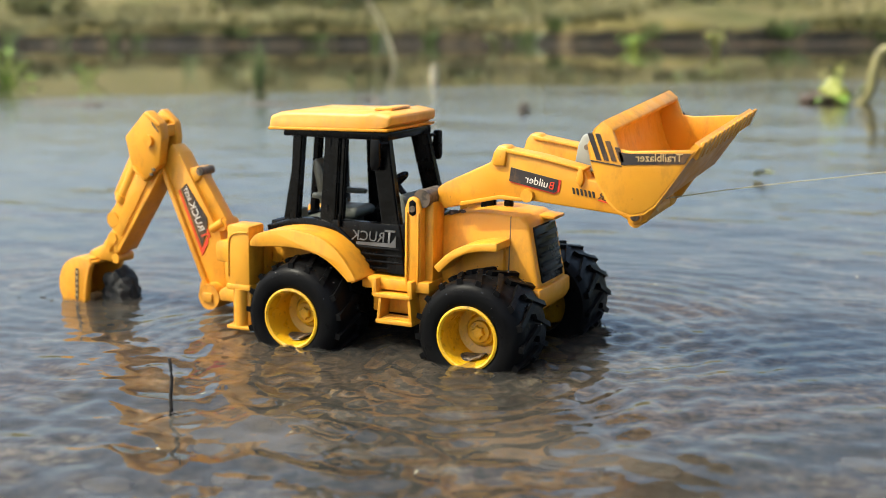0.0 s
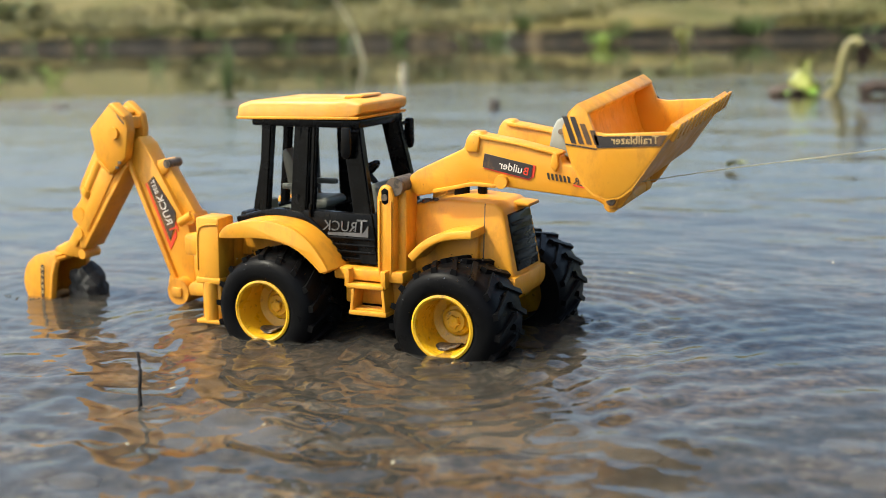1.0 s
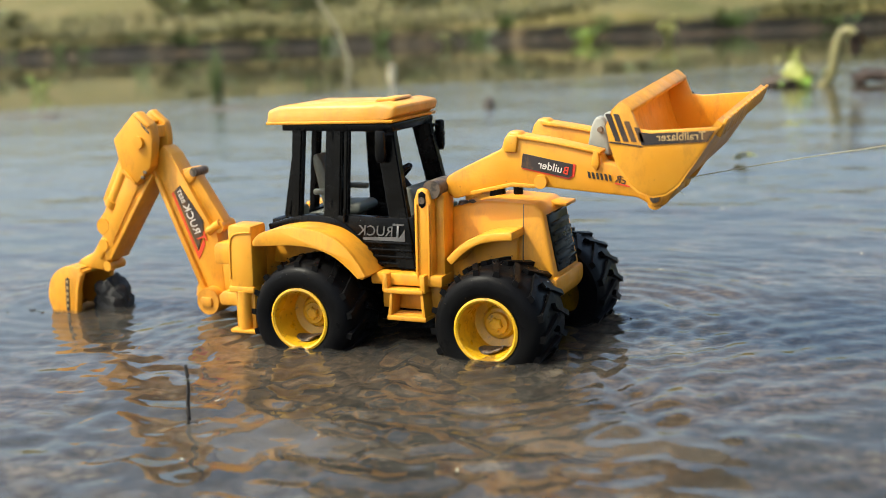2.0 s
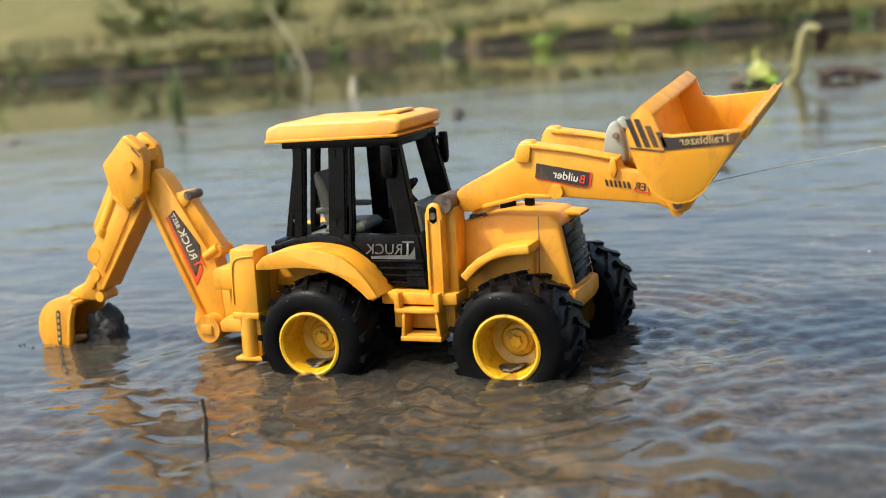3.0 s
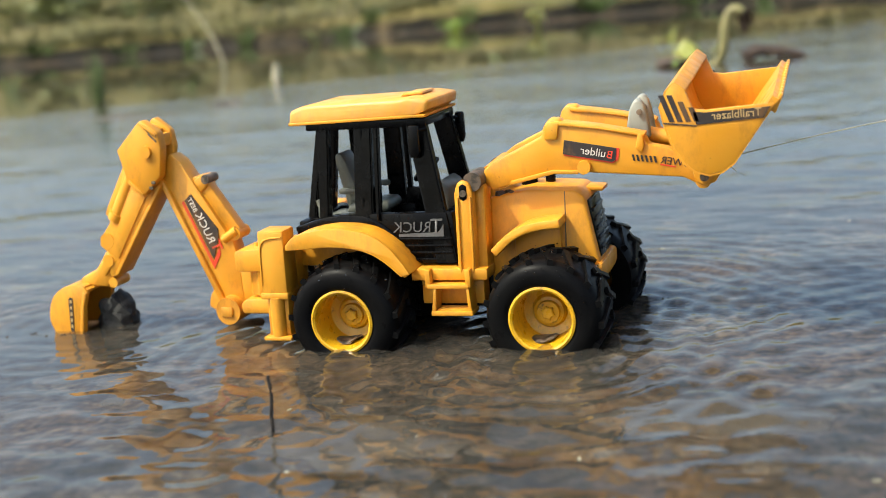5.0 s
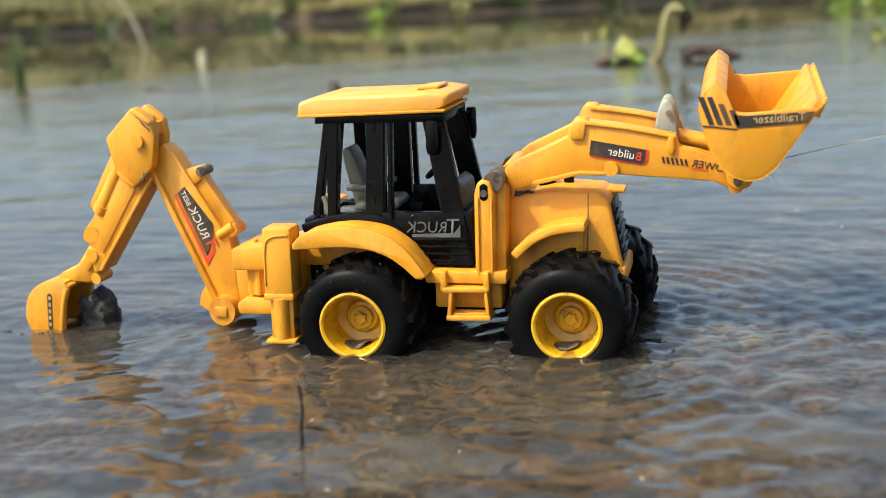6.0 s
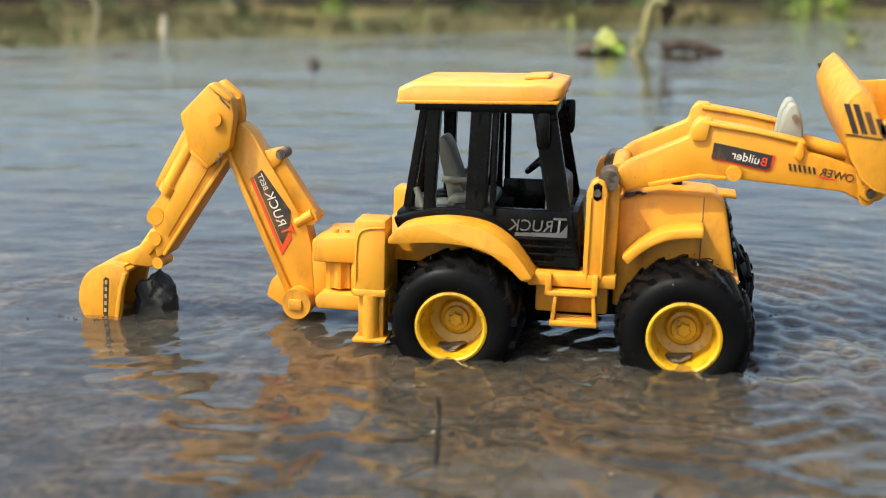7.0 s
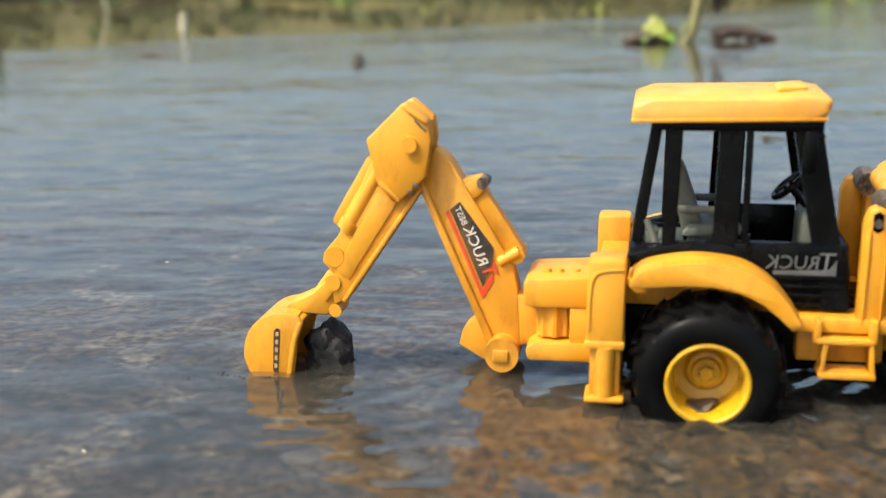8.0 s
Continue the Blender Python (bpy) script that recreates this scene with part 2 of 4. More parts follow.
def settle(bm, loader):
    """Sets the body of the toy on its axles: nose a little down, the loader sunk, the backhoe drawn in."""
    turn, lift = (math.sin(NOSE_DOWN), math.cos(NOSE_DOWN)), (math.sin(LOADER_TURN), math.cos(LOADER_TURN))
    for v in bm.verts:
        x, z = v.co.x, v.co.z
        if loader:
            dx, dz = x - 0.78, z - 0.92
            x, z = 0.78 + dx * lift[1] - dz * lift[0], 0.92 + dz * lift[1] + dx * lift[0]
        if x < -0.95:
            z += 0.03 * (-0.95 - x)
            x = -0.95 + (x + 0.95) * 0.92
        dz = z - 0.168
        v.co.x, v.co.z = x * turn[1] + dz * (turn[0] + FORWARD), 0.168 + dz * turn[1] - x * turn[0]


def part(name, bm, mat, parent, label="", scale=U, lean=0.0, hinge=0.0):
    """Links bm as one mesh object under a thing or a part; its points are given in the place's own axes."""
    if lean:
        for v in bm.verts:
            v.co.z += lean * (v.co.y - hinge)
    if scale == U and name not in WHEEL_PARTS:
        settle(bm, bool(lean))
    finish(bm, scale)
    me = bpy.data.meshes.new(name)
    bm.to_mesh(me)
    bm.free()
    me.materials.append(mat)
    ob = new(name, me)
    if parent:
        top = parent
        while top.parent:
            top = top.parent
        ob.parent = parent
        if parent is top:
            ob.location = -Vector(top.location)
    return tagged(ob, label) if label else ob


def thing(name, at, label, category, group=""):
    ob = new(name)
    ob.location = at
    ob.empty_display_size = 0.02
    return tagged(ob, label, category, group)


B = bmesh.new


def both(bm, draw):
    """Draws for both flanks: draw(bm, s) with s = -1 and 1."""
    for s in (-1, 1):
        draw(bm, s)
    return bm


def letters(text, size, origin, way, up, y, thick=0.004):
    """Lettering as a thin mesh on an upright plane y: way and up are directions (x, z)."""
    cu = bpy.data.curves.new("letters", "FONT")
    cu.body, cu.size, cu.extrude = text, size, 0.0
    cu.resolution_u = 3
    tmp = new("letters", cu)
    me = tmp.to_mesh()
    bm = bmesh.new()
    bm.from_mesh(me)
    tmp.to_mesh_clear()
    bpy.data.objects.remove(tmp)
    ret = bmesh.ops.extrude_face_region(bm, geom=list(bm.faces))
    bmesh.ops.translate(bm, verts=[v for v in ret["geom"] if isinstance(v, bmesh.types.BMVert)], vec=(0, 0, thick))
    for v in bm.verts:
        u, h, d = v.co
        v.co = (origin[0] + u * way[0] + h * up[0], y - d, origin[1] + u * way[1] + h * up[1])
    return bm


# ---------------------------------------------------------------- the stream, its bed and its bank
BANK_AT, BANK_WAY = Vector((-2.4, 6.95)), Vector((1.0, 0.0)).normalized()
BANK_OUT = Vector((-BANK_WAY.y, BANK_WAY.x))


def graded(fine, step, far, growth):
    out = [0.0]
    while out[-1] < far:
        out.append(out[-1] + (step if out[-1] < fine else step + (out[-1] - fine) * growth))
    return [-v for v in out[:0:-1]] + out


def sheet(name, xs, ys, place, mat):
    me = bpy.data.meshes.new(name)
    nx = len(xs)
    verts = [place(x, y) for y in ys for x in xs]
    faces = [(j * nx + i, j * nx + i + 1, (j + 1) * nx + i + 1, (j + 1) * nx + i) for j in range(len(ys) - 1) for i in range(nx - 1)]
    me.from_pydata(verts, [], faces)
    me.polygons.foreach_set("use_smooth", [True] * len(faces))
    me.materials.append(mat)
    return new(name, me)


def bank_height(u, s):
    """Height of the ground, s metres behind the water's edge, u metres along it."""
    s += 0.26 * noise.noise((u * 0.55, 3.1, 0)) + 0.14 * noise.noise((u * 1.7, 5.5, 0)) + 0.07 * noise.noise((u * 4.1, 7.7, 0))
    if s < 0:
        bed = -0.0185 - 0.05 * min(1.0, max(0.0, (-s - 0.2)) / 1.5) * max(0.0, 1 - max(0.0, -s - 2.5) / 1.5)
        return bed if s < -0.1 else bed + (s + 0.1) * 0.3
    cut = 0.10 + 0.08 * noise.noise((u * 1.1, 1.2, 0)) + 0.03 * noise.noise((u * 3.7, 4.2, 0))
    step = min(1.0, s / 0.12)
    rise = cut * (3 * step * step - 2 * step ** 3)
    if s > 0.12:
        rise += 0.035 * (s - 0.12) + 0.04 * noise.noise((u * 0.8, s * 0.8, 0)) * min(1, s)
        rise += 1.7 * min(1.0, max(0.0, s - 7) / 22) * (1 + 0.35 * noise.noise((u * 0.12, s * 0.1, 4)))
    return 0.013 + rise


def bed_place(u, s):
    p = BANK_AT + BANK_WAY * u + BANK_OUT * s
    z = bank_height(u, s)
    r = (p - Vector((0.06, 0.0))).length
    if s < -0.3:
        z += 0.0035 * noise.noise((p.x * 9, p.y * 9, 0.3)) * min(1.0, 0.3 + r)
    return (p.x, p.y, z)


s_lines = [-60, -40, -25, -18] + [-14 + 0.06 * k for k in range(208)] + [-1.5 + 0.1 * k for k in range(11)]
s_lines += [-0.42 + 0.03 * k for k in range(32)] + [0.6 + 0.12 * k for k in range(24)] + [3.6 + 0.5 * k for k in range(12)]
s_lines += [10, 11.5, 13, 15, 17, 19, 22, 26, 32, 40, 60, 100, 200, 400]
u_lines = [-300, -150, -80, -50, -35, -25, -18, -14] + [-11 + 0.06 * k for k in range(340)] + [9.6, 10.4, 11, 12, 15, 20, 30, 45, 70, 120, 200, 400]
ground = tagged(sheet("ground", u_lines, s_lines, bed_place, GROUND), "brown silty stream bed rising to a grassy cut bank", "ground", kind="structure")

RINGS = [(0.0, -0.07, 0.4), (0.118, -0.066, 1.0), (0.14, 0.06, 0.7), (-0.205, 0.0, 0.22)]


def water_height(x, y):
    far = math.hypot(x - 0.06, y)
    calm = 1.0 / (1.0 + (far / 1.2) ** 2)
    z = 0.0012 * noise.noise((x * 7, y * 16, 0.0)) + 0.0006 * noise.noise((x * 24 + 4, y * 34, 2.0))
    wake = math.exp(-((x - 0.10) ** 2 / 0.07 + (y + 0.19) ** 2 / 0.025))
    z += wake * (0.0026 * noise.noise((x * 40 + 9, y * 56, 6.0)) + 0.0013 * noise.noise((x * 80, y * 96 + 3, 8.0)))
    for cx, cy, k in RINGS:
        d = math.hypot(x - cx, y - cy)
        z += k * 0.0009 * math.sin(d * 330 + 2 * noise.noise((x * 12, y * 12, 1))) * math.exp(-(d - 0.05) ** 2 / 0.012)
    bow = (x - 0.16) * 0.6 - y * 0.8
    if x > 0.05:
        z += 0.0003 * math.sin(bow * 260 + 3 * noise.noise((x * 6, y * 6, 5))) * math.exp(-((x - 0.26) ** 2 + (y + 0.03) ** 2) / 0.03)
    return z * calm


xs = [v + 0.06 for v in graded(0.5, 0.0045, 260, 0.06)]
ys = graded(0.45, 0.0045, 260, 0.06)
water = tagged(sheet("water", xs, ys, lambda x, y: (x, y, water_height(x, y)), WATER), "shallow clear rippled stream water over silt", "water", kind="structure")
water.visible_shadow = False


# ---------------------------------------------------------------- the toy backhoe loader
BASE = (0.06, 0.0, -0.018)
toy = thing("toy_backhoe_loader", BASE, "yellow and black plastic toy backhoe loader standing in shallow water", "toy excavator")

AXLE_Z = 0.168
REAR_X, FRONT_X = 0.0, 1.18


def wheel(x, s, turn):
    """s: -1 for the near flank, 1 for the other one."""
    bm = B()
    face = s * 0.66 if s < 0 else 0.72
    inner = face - s * 0.44
    mid = (face + inner) / 2
    prof = [(0.178, face - s * 0.02), (0.188, face - s * 0.004), (0.215, face + s * 0.008), (0.265, face + s * 0.010), (0.303, face - s * 0.008), (0.323, face - s * 0.04), (0.330, face - s * 0.08),
            (0.332, mid), (0.330, inner + s * 0.08), (0.323, inner + s * 0.04), (0.300, inner), (0.18, inner + s * 0.01), (0.175, mid), (0.178, face - s * 0.02)]
    turned(bm, prof, x, AXLE_Z, 56)
    count = 17
    lugs = []
    for side in (0, 1):
        for k in range(count):
            a0 = 2 * math.pi * (k + 0.5 * side) / count + turn
            ya, yb = (face - s * 0.018, mid - s * 0.012) if side == 0 else (inner + s * 0.018, mid + s * 0.012)
            lug = B()
            ring = []
            for y, a, r in ((ya, a0, 0.312), (yb, a0 + 0.26, 0.330)):
                for da, dr in ((-0.068, -0.01), (-0.045, 0.030), (0.045, 0.030), (0.068, -0.01)):
                    ring.append(lug.verts.new((x + (r + dr) * math.cos(a + da), y, AXLE_Z + (r + dr) * math.sin(a + da))))
            for q in range(3):
                lug.faces.new((ring[q], ring[q + 1], ring[q + 5], ring[q + 4]))
            lug.faces.new(ring[:4])
            lug.faces.new(ring[:3:-1])
            lugs.append(lug)
    core = turned(B(), [(0.0, face - s * 0.20), (0.05, face - s * 0.20), (0.05, face - s * 0.40), (0.0, face - s * 0.40)], x, AXLE_Z, 24)
    hub = part("wheel", core, RIM, toy, "black rubber wheel on a yellow rim")
    part("tyre", bm, RUBBER, hub, "worn black rubber tyre with chevron lugs")
    for lug in lugs:
        part("tread_lug", lug, RUBBER, hub)
    rim = turned(B(), [(0.166, face + s * 0.002), (0.177, face + s * 0.009), (0.189, face + s * 0.004), (0.187, face - s * 0.03), (0.165, face - s * 0.24),
                       (0.0, face - s * 0.245)], x, AXLE_Z, 56)
    turned(rim, [(0.166, face + s * 0.002), (0.153, face - s * 0.12), (0.146, face - s * 0.20), (0.10, face - s * 0.215), (0.085, face - s * 0.19), (0.068, face - s * 0.185),
                 (0.062, face - s * 0.165), (0.0, face - s * 0.163)], x, AXLE_Z, 48)
    part("rim", rim, RIM, hub, "glossy yellow dished plastic rim")
    nut = B()
    star = [(x + (0.043 if k % 2 else 0.029) * math.cos(k * math.pi / 6 + turn), AXLE_Z + (0.043 if k % 2 else 0.029) * math.sin(k * math.pi / 6 + turn)) for k in range(12)]
    poly(nut, star, face - s * 0.17, face - s * 0.142, 0.004, 1)
    part("hub_nut", nut, RIM, hub)
    if s < 0:
        mud = B()
        bmesh.ops.create_icosphere(mud, subdivisions=3, radius=1.0)
        for v in mud.verts:
            k = 1 + 0.35 * noise.noise(v.co * 2.2 + Vector((x * 7, 0, 3))) + 0.15 * noise.noise(v.co * 6)
            v.co = Vector((x - 0.035 + 0.085 * k * v.co.x, face + 0.14 + 0.07 * k * v.co.y, AXLE_Z - 0.148 + 0.016 * k * v.co.z + 0.03 * v.co.x ** 2))
        part("rim_mud", mud, GRIME, hub, "brown mud lying in the dished rim")


for wx, ws, wt in ((REAR_X, -1, 0.1), (FRONT_X, -1, 0.25), (REAR_X, 1, 0.3), (FRONT_X + 0.05, 1, 0.05)):
    wheel(wx, ws, wt)

# chassis under the cab, coloured the same near-black as the cab frame
bm = B()
poly(bm, [(-0.40, 0.10), (0.30, 0.08), (0.80, 0.16), (1.20, 0.12), (1.30, 0.20), (1.30, 0.42), (-0.40, 0.45)], -0.22, 0.22, 0.02)
for ax in (REAR_X, FRONT_X):
    rod(bm, (ax, -0.46, AXLE_Z), (ax, 0.46, AXLE_Z), 0.04)
part("chassis", bm, BLACK, toy, "dark chassis and axles")

# side sills with their steps
for s in (-1, 1):
    bm = B()
    block(bm, 0.36, 0.82, s * 0.24, s * 0.43, 0.355, 0.425)
    block(bm, 0.40, 0.78, s * 0.24, s * 0.36, 0.20, 0.36)
    sill = part("side_sill", bm, YELLOW, toy)
    for xx in (0.475, 0.715):
        part("bracket", poly(B(), [(xx - 0.018, 0.325), (xx + 0.018, 0.325), (xx + 0.014, 0.43), (xx - 0.014, 0.43)], s * 0.41, s * 0.48, 0.006), YELLOW, sill)
    part("step", block(B(), 0.47, 0.72, s * 0.36, s * 0.485, 0.318, 0.345, 0.006), YELLOW, sill)
    for x0, x1 in ((0.49, 0.505), (0.735, 0.72)):
        part("bracket", poly(B(), [(x0, 0.165), (x0 + (0.022 if x1 > x0 else -0.022), 0.165), (x1 + (0.02 if x1 > x0 else -0.02), 0.32), (x1, 0.32)], s * 0.36, s * 0.48, 0.005), YELLOW, sill)
    bm = block(B(), 0.488, 0.737, s * 0.34, s * 0.485, 0.158, 0.186, 0.006)
    for k in range(3):
        part("ridge", block(B(), 0.52, 0.705, s * (0.375 + 0.035 * k), s * (0.39 + 0.035 * k), 0.184, 0.196, 0.003), YELLOW, sill)
    part("step", bm, YELLOW, sill)

# engine hood with grille
hood_side = [(0.80, 0.22), (1.30, 0.20), (1.41, 0.28), (1.43, 0.42), (1.355, 0.78), (1.30, 0.825), (1.02, 0.84), (0.80, 0.80)]
bm = B()
poly(bm, hood_side, -0.25, 0.25, 0.020, 3)
for v in bm.verts:
    k = 1 - 0.09 * max(0.0, (v.co.z - 0.45) / 0.4) - 0.10 * max(0.0, (v.co.x - 1.1) / 0.3)
    v.co.y *= k
hood = part("engine_hood", bm, YELLOW, toy)
bm = B()
poly(bm, [(1.238, 0.40), (1.244, 0.40), (1.245, 0.824), (1.239, 0.8245)], -0.2490, 0.2490, 0.018, 3)
for v in bm.verts:
    k = 1 - 0.09 * max(0.0, (v.co.z - 0.45) / 0.4) - 0.10 * max(0.0, (v.co.x - 1.1) / 0.3)
    v.co.y *= k * 1.004
part("hood_seam", bm, GRIME, hood, "dirt-filled seam across the hood")
bm = B()
poly(bm, [(1.418, 0.43), (1.438, 0.43), (1.372, 0.76), (1.352, 0.76)], -0.165, 0.165, 0.008)
grille = part("grille", bm, BLACK, hood, "black plastic radiator grille")
for k in range(5):
    bm = B()
    z = 0.47 + 0.055 * k
    block(bm, 1.425 - (z - 0.43) * 0.2, 1.447 - (z - 0.43) * 0.2, -0.15, 0.15, z, z + 0.022, 0.004)
    part("slat", bm, BLACK, grille)
bm = B()
poly(bm, [(1.20, 0.26), (1.42, 0.26), (1.455, 0.32), (1.452, 0.41), (1.20, 0.40)], -0.25, 0.25, 0.02)
part("front_bumper", bm, YELLOW, toy)
part("hood_lip", poly(B(), [(1.27, 0.812), (1.42, 0.800), (1.42, 0.778), (1.30, 0.785)], 0.02, 0.20, 0.008), YELLOW, hood)
bm = B()
rod(bm, (0.98, 0.05, 0.82), (0.98, 0.05, 0.90), 0.05, 0.045, 14)
rod(bm, (1.10, 0.08, 0.82), (1.10, 0.08, 0.90), 0.03, 0.03, 14)
part("exhaust_stub", bm, BLACK, hood, "short black exhaust stub")

for gx, gy, gr in ((0.86, -0.19, 0.035), (0.93, -0.205, 0.018), (0.90, -0.16, 0.022)):
    part("mud_spot", rod(B(), (gx, gy, 0.80), (gx, gy, 0.8265 + 0.04 * (gx - 0.8)), gr, gr * 0.8, 9), GRIME, hood, "caked brown mud spot")

# mudguards
for s in (-1, 1):
    arch = smooth_path([(-0.36, 0.60), (-0.30, 0.655), (-0.15, 0.69), (0.0, 0.695), (0.15, 0.665), (0.27, 0.59), (0.35, 0.50), (0.40, 0.425)], 4)
    bm = B()
    strip(bm, arch, s * 0.26, s * 0.56, 0.045)
    low = smooth_path([(-0.36, 0.572), (-0.28, 0.575), (-0.1, 0.588), (0.06, 0.577), (0.18, 0.538), (0.27, 0.478), (0.345, 0.41)], 4)
    poly(bm, arch + low[::-1], s * 0.535, s * 0.57, 0.012)
    poly(bm, [(-0.40, 0.42), (0.38, 0.40), (0.30, 0.55), (0.1, 0.66), (-0.1, 0.68), (-0.36, 0.6)], s * 0.24, s * 0.29, 0.01)
    part("rear_mudguard", bm, YELLOW, toy, "smooth yellow arched rear mudguard")
    arch = smooth_path([(0.84, 0.525), (0.93, 0.61), (1.03, 0.665), (1.14, 0.69), (1.245, 0.698)], 4)
    bm = B()
    strip(bm, arch, s * 0.22, s * 0.42, 0.05)
    poly(bm, [(0.95, 0.42), (1.22, 0.42), (1.22, 0.66), (1.08, 0.65), (0.95, 0.59)], s * 0.22, s * 0.265, 0.01)
    part("front_mudguard", bm, YELLOW, toy)

# cab: pillars lean in towards the roof
CAB_LEAN = 0.10


def cab_y(z):
    return 0.36 - CAB_LEAN * (z - 0.45)


def pillar(bm, s, bottom, top, w0, w1, depth=0.06, inset=0.0):
    """A cab pillar between two heights on one flank; bottom and top are (x, z) of its rear edge, inset moves it towards the middle."""
    ring = []
    for (x, z), w in ((bottom, w0), (top, w1)):
        y = s * (cab_y(z) - inset)
        ring.append([bm.verts.new(c) for c in ((x, y, z), (x + w, y, z), (x + w, y - s * depth, z), (x, y - s * depth, z))])
    a, b = ring
    fs = [bm.faces.new((a[k], a[(k + 1) % 4], b[(k + 1) % 4], b[k])) for k in range(4)] + [bm.faces.new(a[::-1]), bm.faces.new(b)]
    bmesh.ops.bevel(bm, geom=list({e for f in fs for e in f.edges}), offset=0.009, segments=2, affect="EDGES", clamp_overlap=True)


cab = part("cab", block(B(), -0.30, 0.62, -0.27, 0.27, 0.40, 0.46, 0.01), BLACK, toy, "black plastic cab frame with open windows")
for s in (-1, 1):
    for nm, lo, hi, w0, w1 in (("rear_pillar", (-0.37, 0.66), (-0.285, 1.28), 0.05, 0.05), ("rear_pillar", (-0.225, 0.66), (-0.225, 1.28), 0.06, 0.075),
                               ("door_pillar", (0.0, 0.62), (0.01, 1.28), 0.115, 0.11), ("front_pillar", (0.50, 0.44), (0.325, 1.28), 0.125, 0.125)):
        bm = B()
        pillar(bm, s, lo, hi, w0, w1, inset=0.15 if lo[0] < -0.3 else 0.0)
        part(nm, bm, BLACK, cab)
    bm = B()
    pillar(bm, s * 0.985, (0.13, 0.62), (0.13, 1.27), 0.03, 0.03, 0.05)
    part("door_jamb", bm, BLACK, cab)
    bm = B()
    poly(bm, [(0.10, 0.66), (0.30, 0.44), (0.62, 0.44), (0.57, 0.74), (0.10, 0.74)], s * 0.28, s * 0.345, 0.012)
    door = part("door", bm, BLACK, cab)
    for k in range(4):
        z = 0.455 + 0.041 * k
        part("rib", block(B(), 0.335 - 0.035 * k + (0.02 if k == 0 else 0), 0.60, s * 0.335, s * 0.358, z, z + 0.018, 0.006), BLACK, door)
    part("handle", block(B(), 0.15, 0.165, s * 0.335, s * 0.362, 0.70, 0.78, 0.004), BLACK, door)
    bm = B()
    sill_arch = smooth_path([(-0.38, 0.64), (-0.15, 0.70), (0.05, 0.70), (0.16, 0.66), (0.27, 0.57)], 4)
    strip(bm, [(x, z + 0.03) for x, z in sill_arch], s * 0.27, s * 0.355, 0.05)
    part("window_sill", bm, BLACK, cab)
    for z in (0.80, 1.20):
        bm = B()
        rod(bm, (0.055, s * (cab_y(z) - 0.012), z - 0.03), (0.055, s * (cab_y(z) - 0.012), z + 0.03), 0.016, 0.016, 10)
        part("hinge", bm, BLACK, cab)
    bm = B()
    poly(bm, [(0.375, 1.06), (0.425, 1.06), (0.435, 1.10), (0.43, 1.25), (0.37, 1.25), (0.365, 1.10)] if s < 0 else [(0.45, 1.06), (0.505, 1.06), (0.515, 1.10), (0.51, 1.25), (0.455, 1.25), (0.445, 1.10)],
         s * 0.315, s * 0.35, 0.012)
    rod(bm, (0.46, s * 0.29, 1.22), (0.40 if s < 0 else 0.48, s * 0.33, 1.22), 0.012, 0.012, 8)
    part("wing_mirror", bm, BLACK, cab)
bm = B()
block(bm, -0.29, 0.46, -0.285, -0.23, 1.235, 1.285, 0.008)
block(bm, -0.29, 0.46, 0.23, 0.285, 1.235, 1.285, 0.008)
block(bm, -0.29, -0.23, -0.28, 0.28, 1.235, 1.285, 0.008)
block(bm, 0.41, 0.46, -0.28, 0.28, 1.235, 1.285, 0.008)
part("roof_frame", bm, BLACK, cab)
bm = B()
poly(bm, [(0.57, 0.44), (0.63, 0.44), (0.60, 0.74), (0.54, 0.74)], -0.33, 0.33, 0.012)
part("front_panel", bm, BLACK, cab)
part("rear_panel", block(B(), -0.37, -0.30, -0.32, 0.32, 0.60, 0.70, 0.012), BLACK, cab)
# roof with a crowned top and a notched front
bm = B()
poly(bm, [(-0.385, 1.275), (0.475, 1.292), (0.54, 1.342), (0.55, 1.405), (0.36, 1.424), (0.31, 1.414), (-0.29, 1.405), (-0.38, 1.372)], -0.308, 0.308, 0.020, 3)
for v in bm.verts:
    edge = abs(v.co.y) / 0.305
    if v.co.z > 1.34:
        v.co.z -= 0.022 * edge ** 4
        v.co.y *= 0.985
    if v.co.x > 0.44:
        v.co.x -= 0.07 * max(0.0, edge - 0.6) / 0.4
roof = part("roof", bm, SUNLIT_ROOF, cab, "yellow moulded cab roof, its sunlit paleness painted in")
part("roof_rim", poly(B(), [(-0.386, 1.272), (0.465, 1.289), (0.472, 1.307), (-0.386, 1.290)], -0.314, 0.314, 0.006), YELLOW, roof)
part("roof_hatch", poly(B(), [(0.26, 1.398), (0.40, 1.408), (0.39, 1.423), (0.28, 1.417)], -0.12, 0.12, 0.006), SUNLIT_ROOF, roof)
# inside the cab
bm = B()
poly(bm, [(-0.13, 0.72), (-0.03, 0.72), (-0.06, 0.84), (-0.13, 1.03), (-0.165, 1.08), (-0.20, 1.06), (-0.195, 1.0)], -0.10, 0.10, 0.02)
seat = part("seat", bm, CAB_GREY, cab, "moulded grey plastic driver's seat")
bm = B()
poly(bm, [(-0.14, 0.71), (0.13, 0.71), (0.15, 0.75), (0.12, 0.78), (-0.1, 0.77)], -0.13, 0.13, 0.02)
block(bm, -0.1, 0.08, -0.09, 0.09, 0.46, 0.72, 0.01)
part("cushion", bm, CAB_GREY, seat)
for s in (-1, 1):
    part("armrest", block(B(), -0.16, 0.06, s * 0.13, s * 0.17, 0.83, 0.865, 0.012), CAB_GREY, seat)
bm = B()
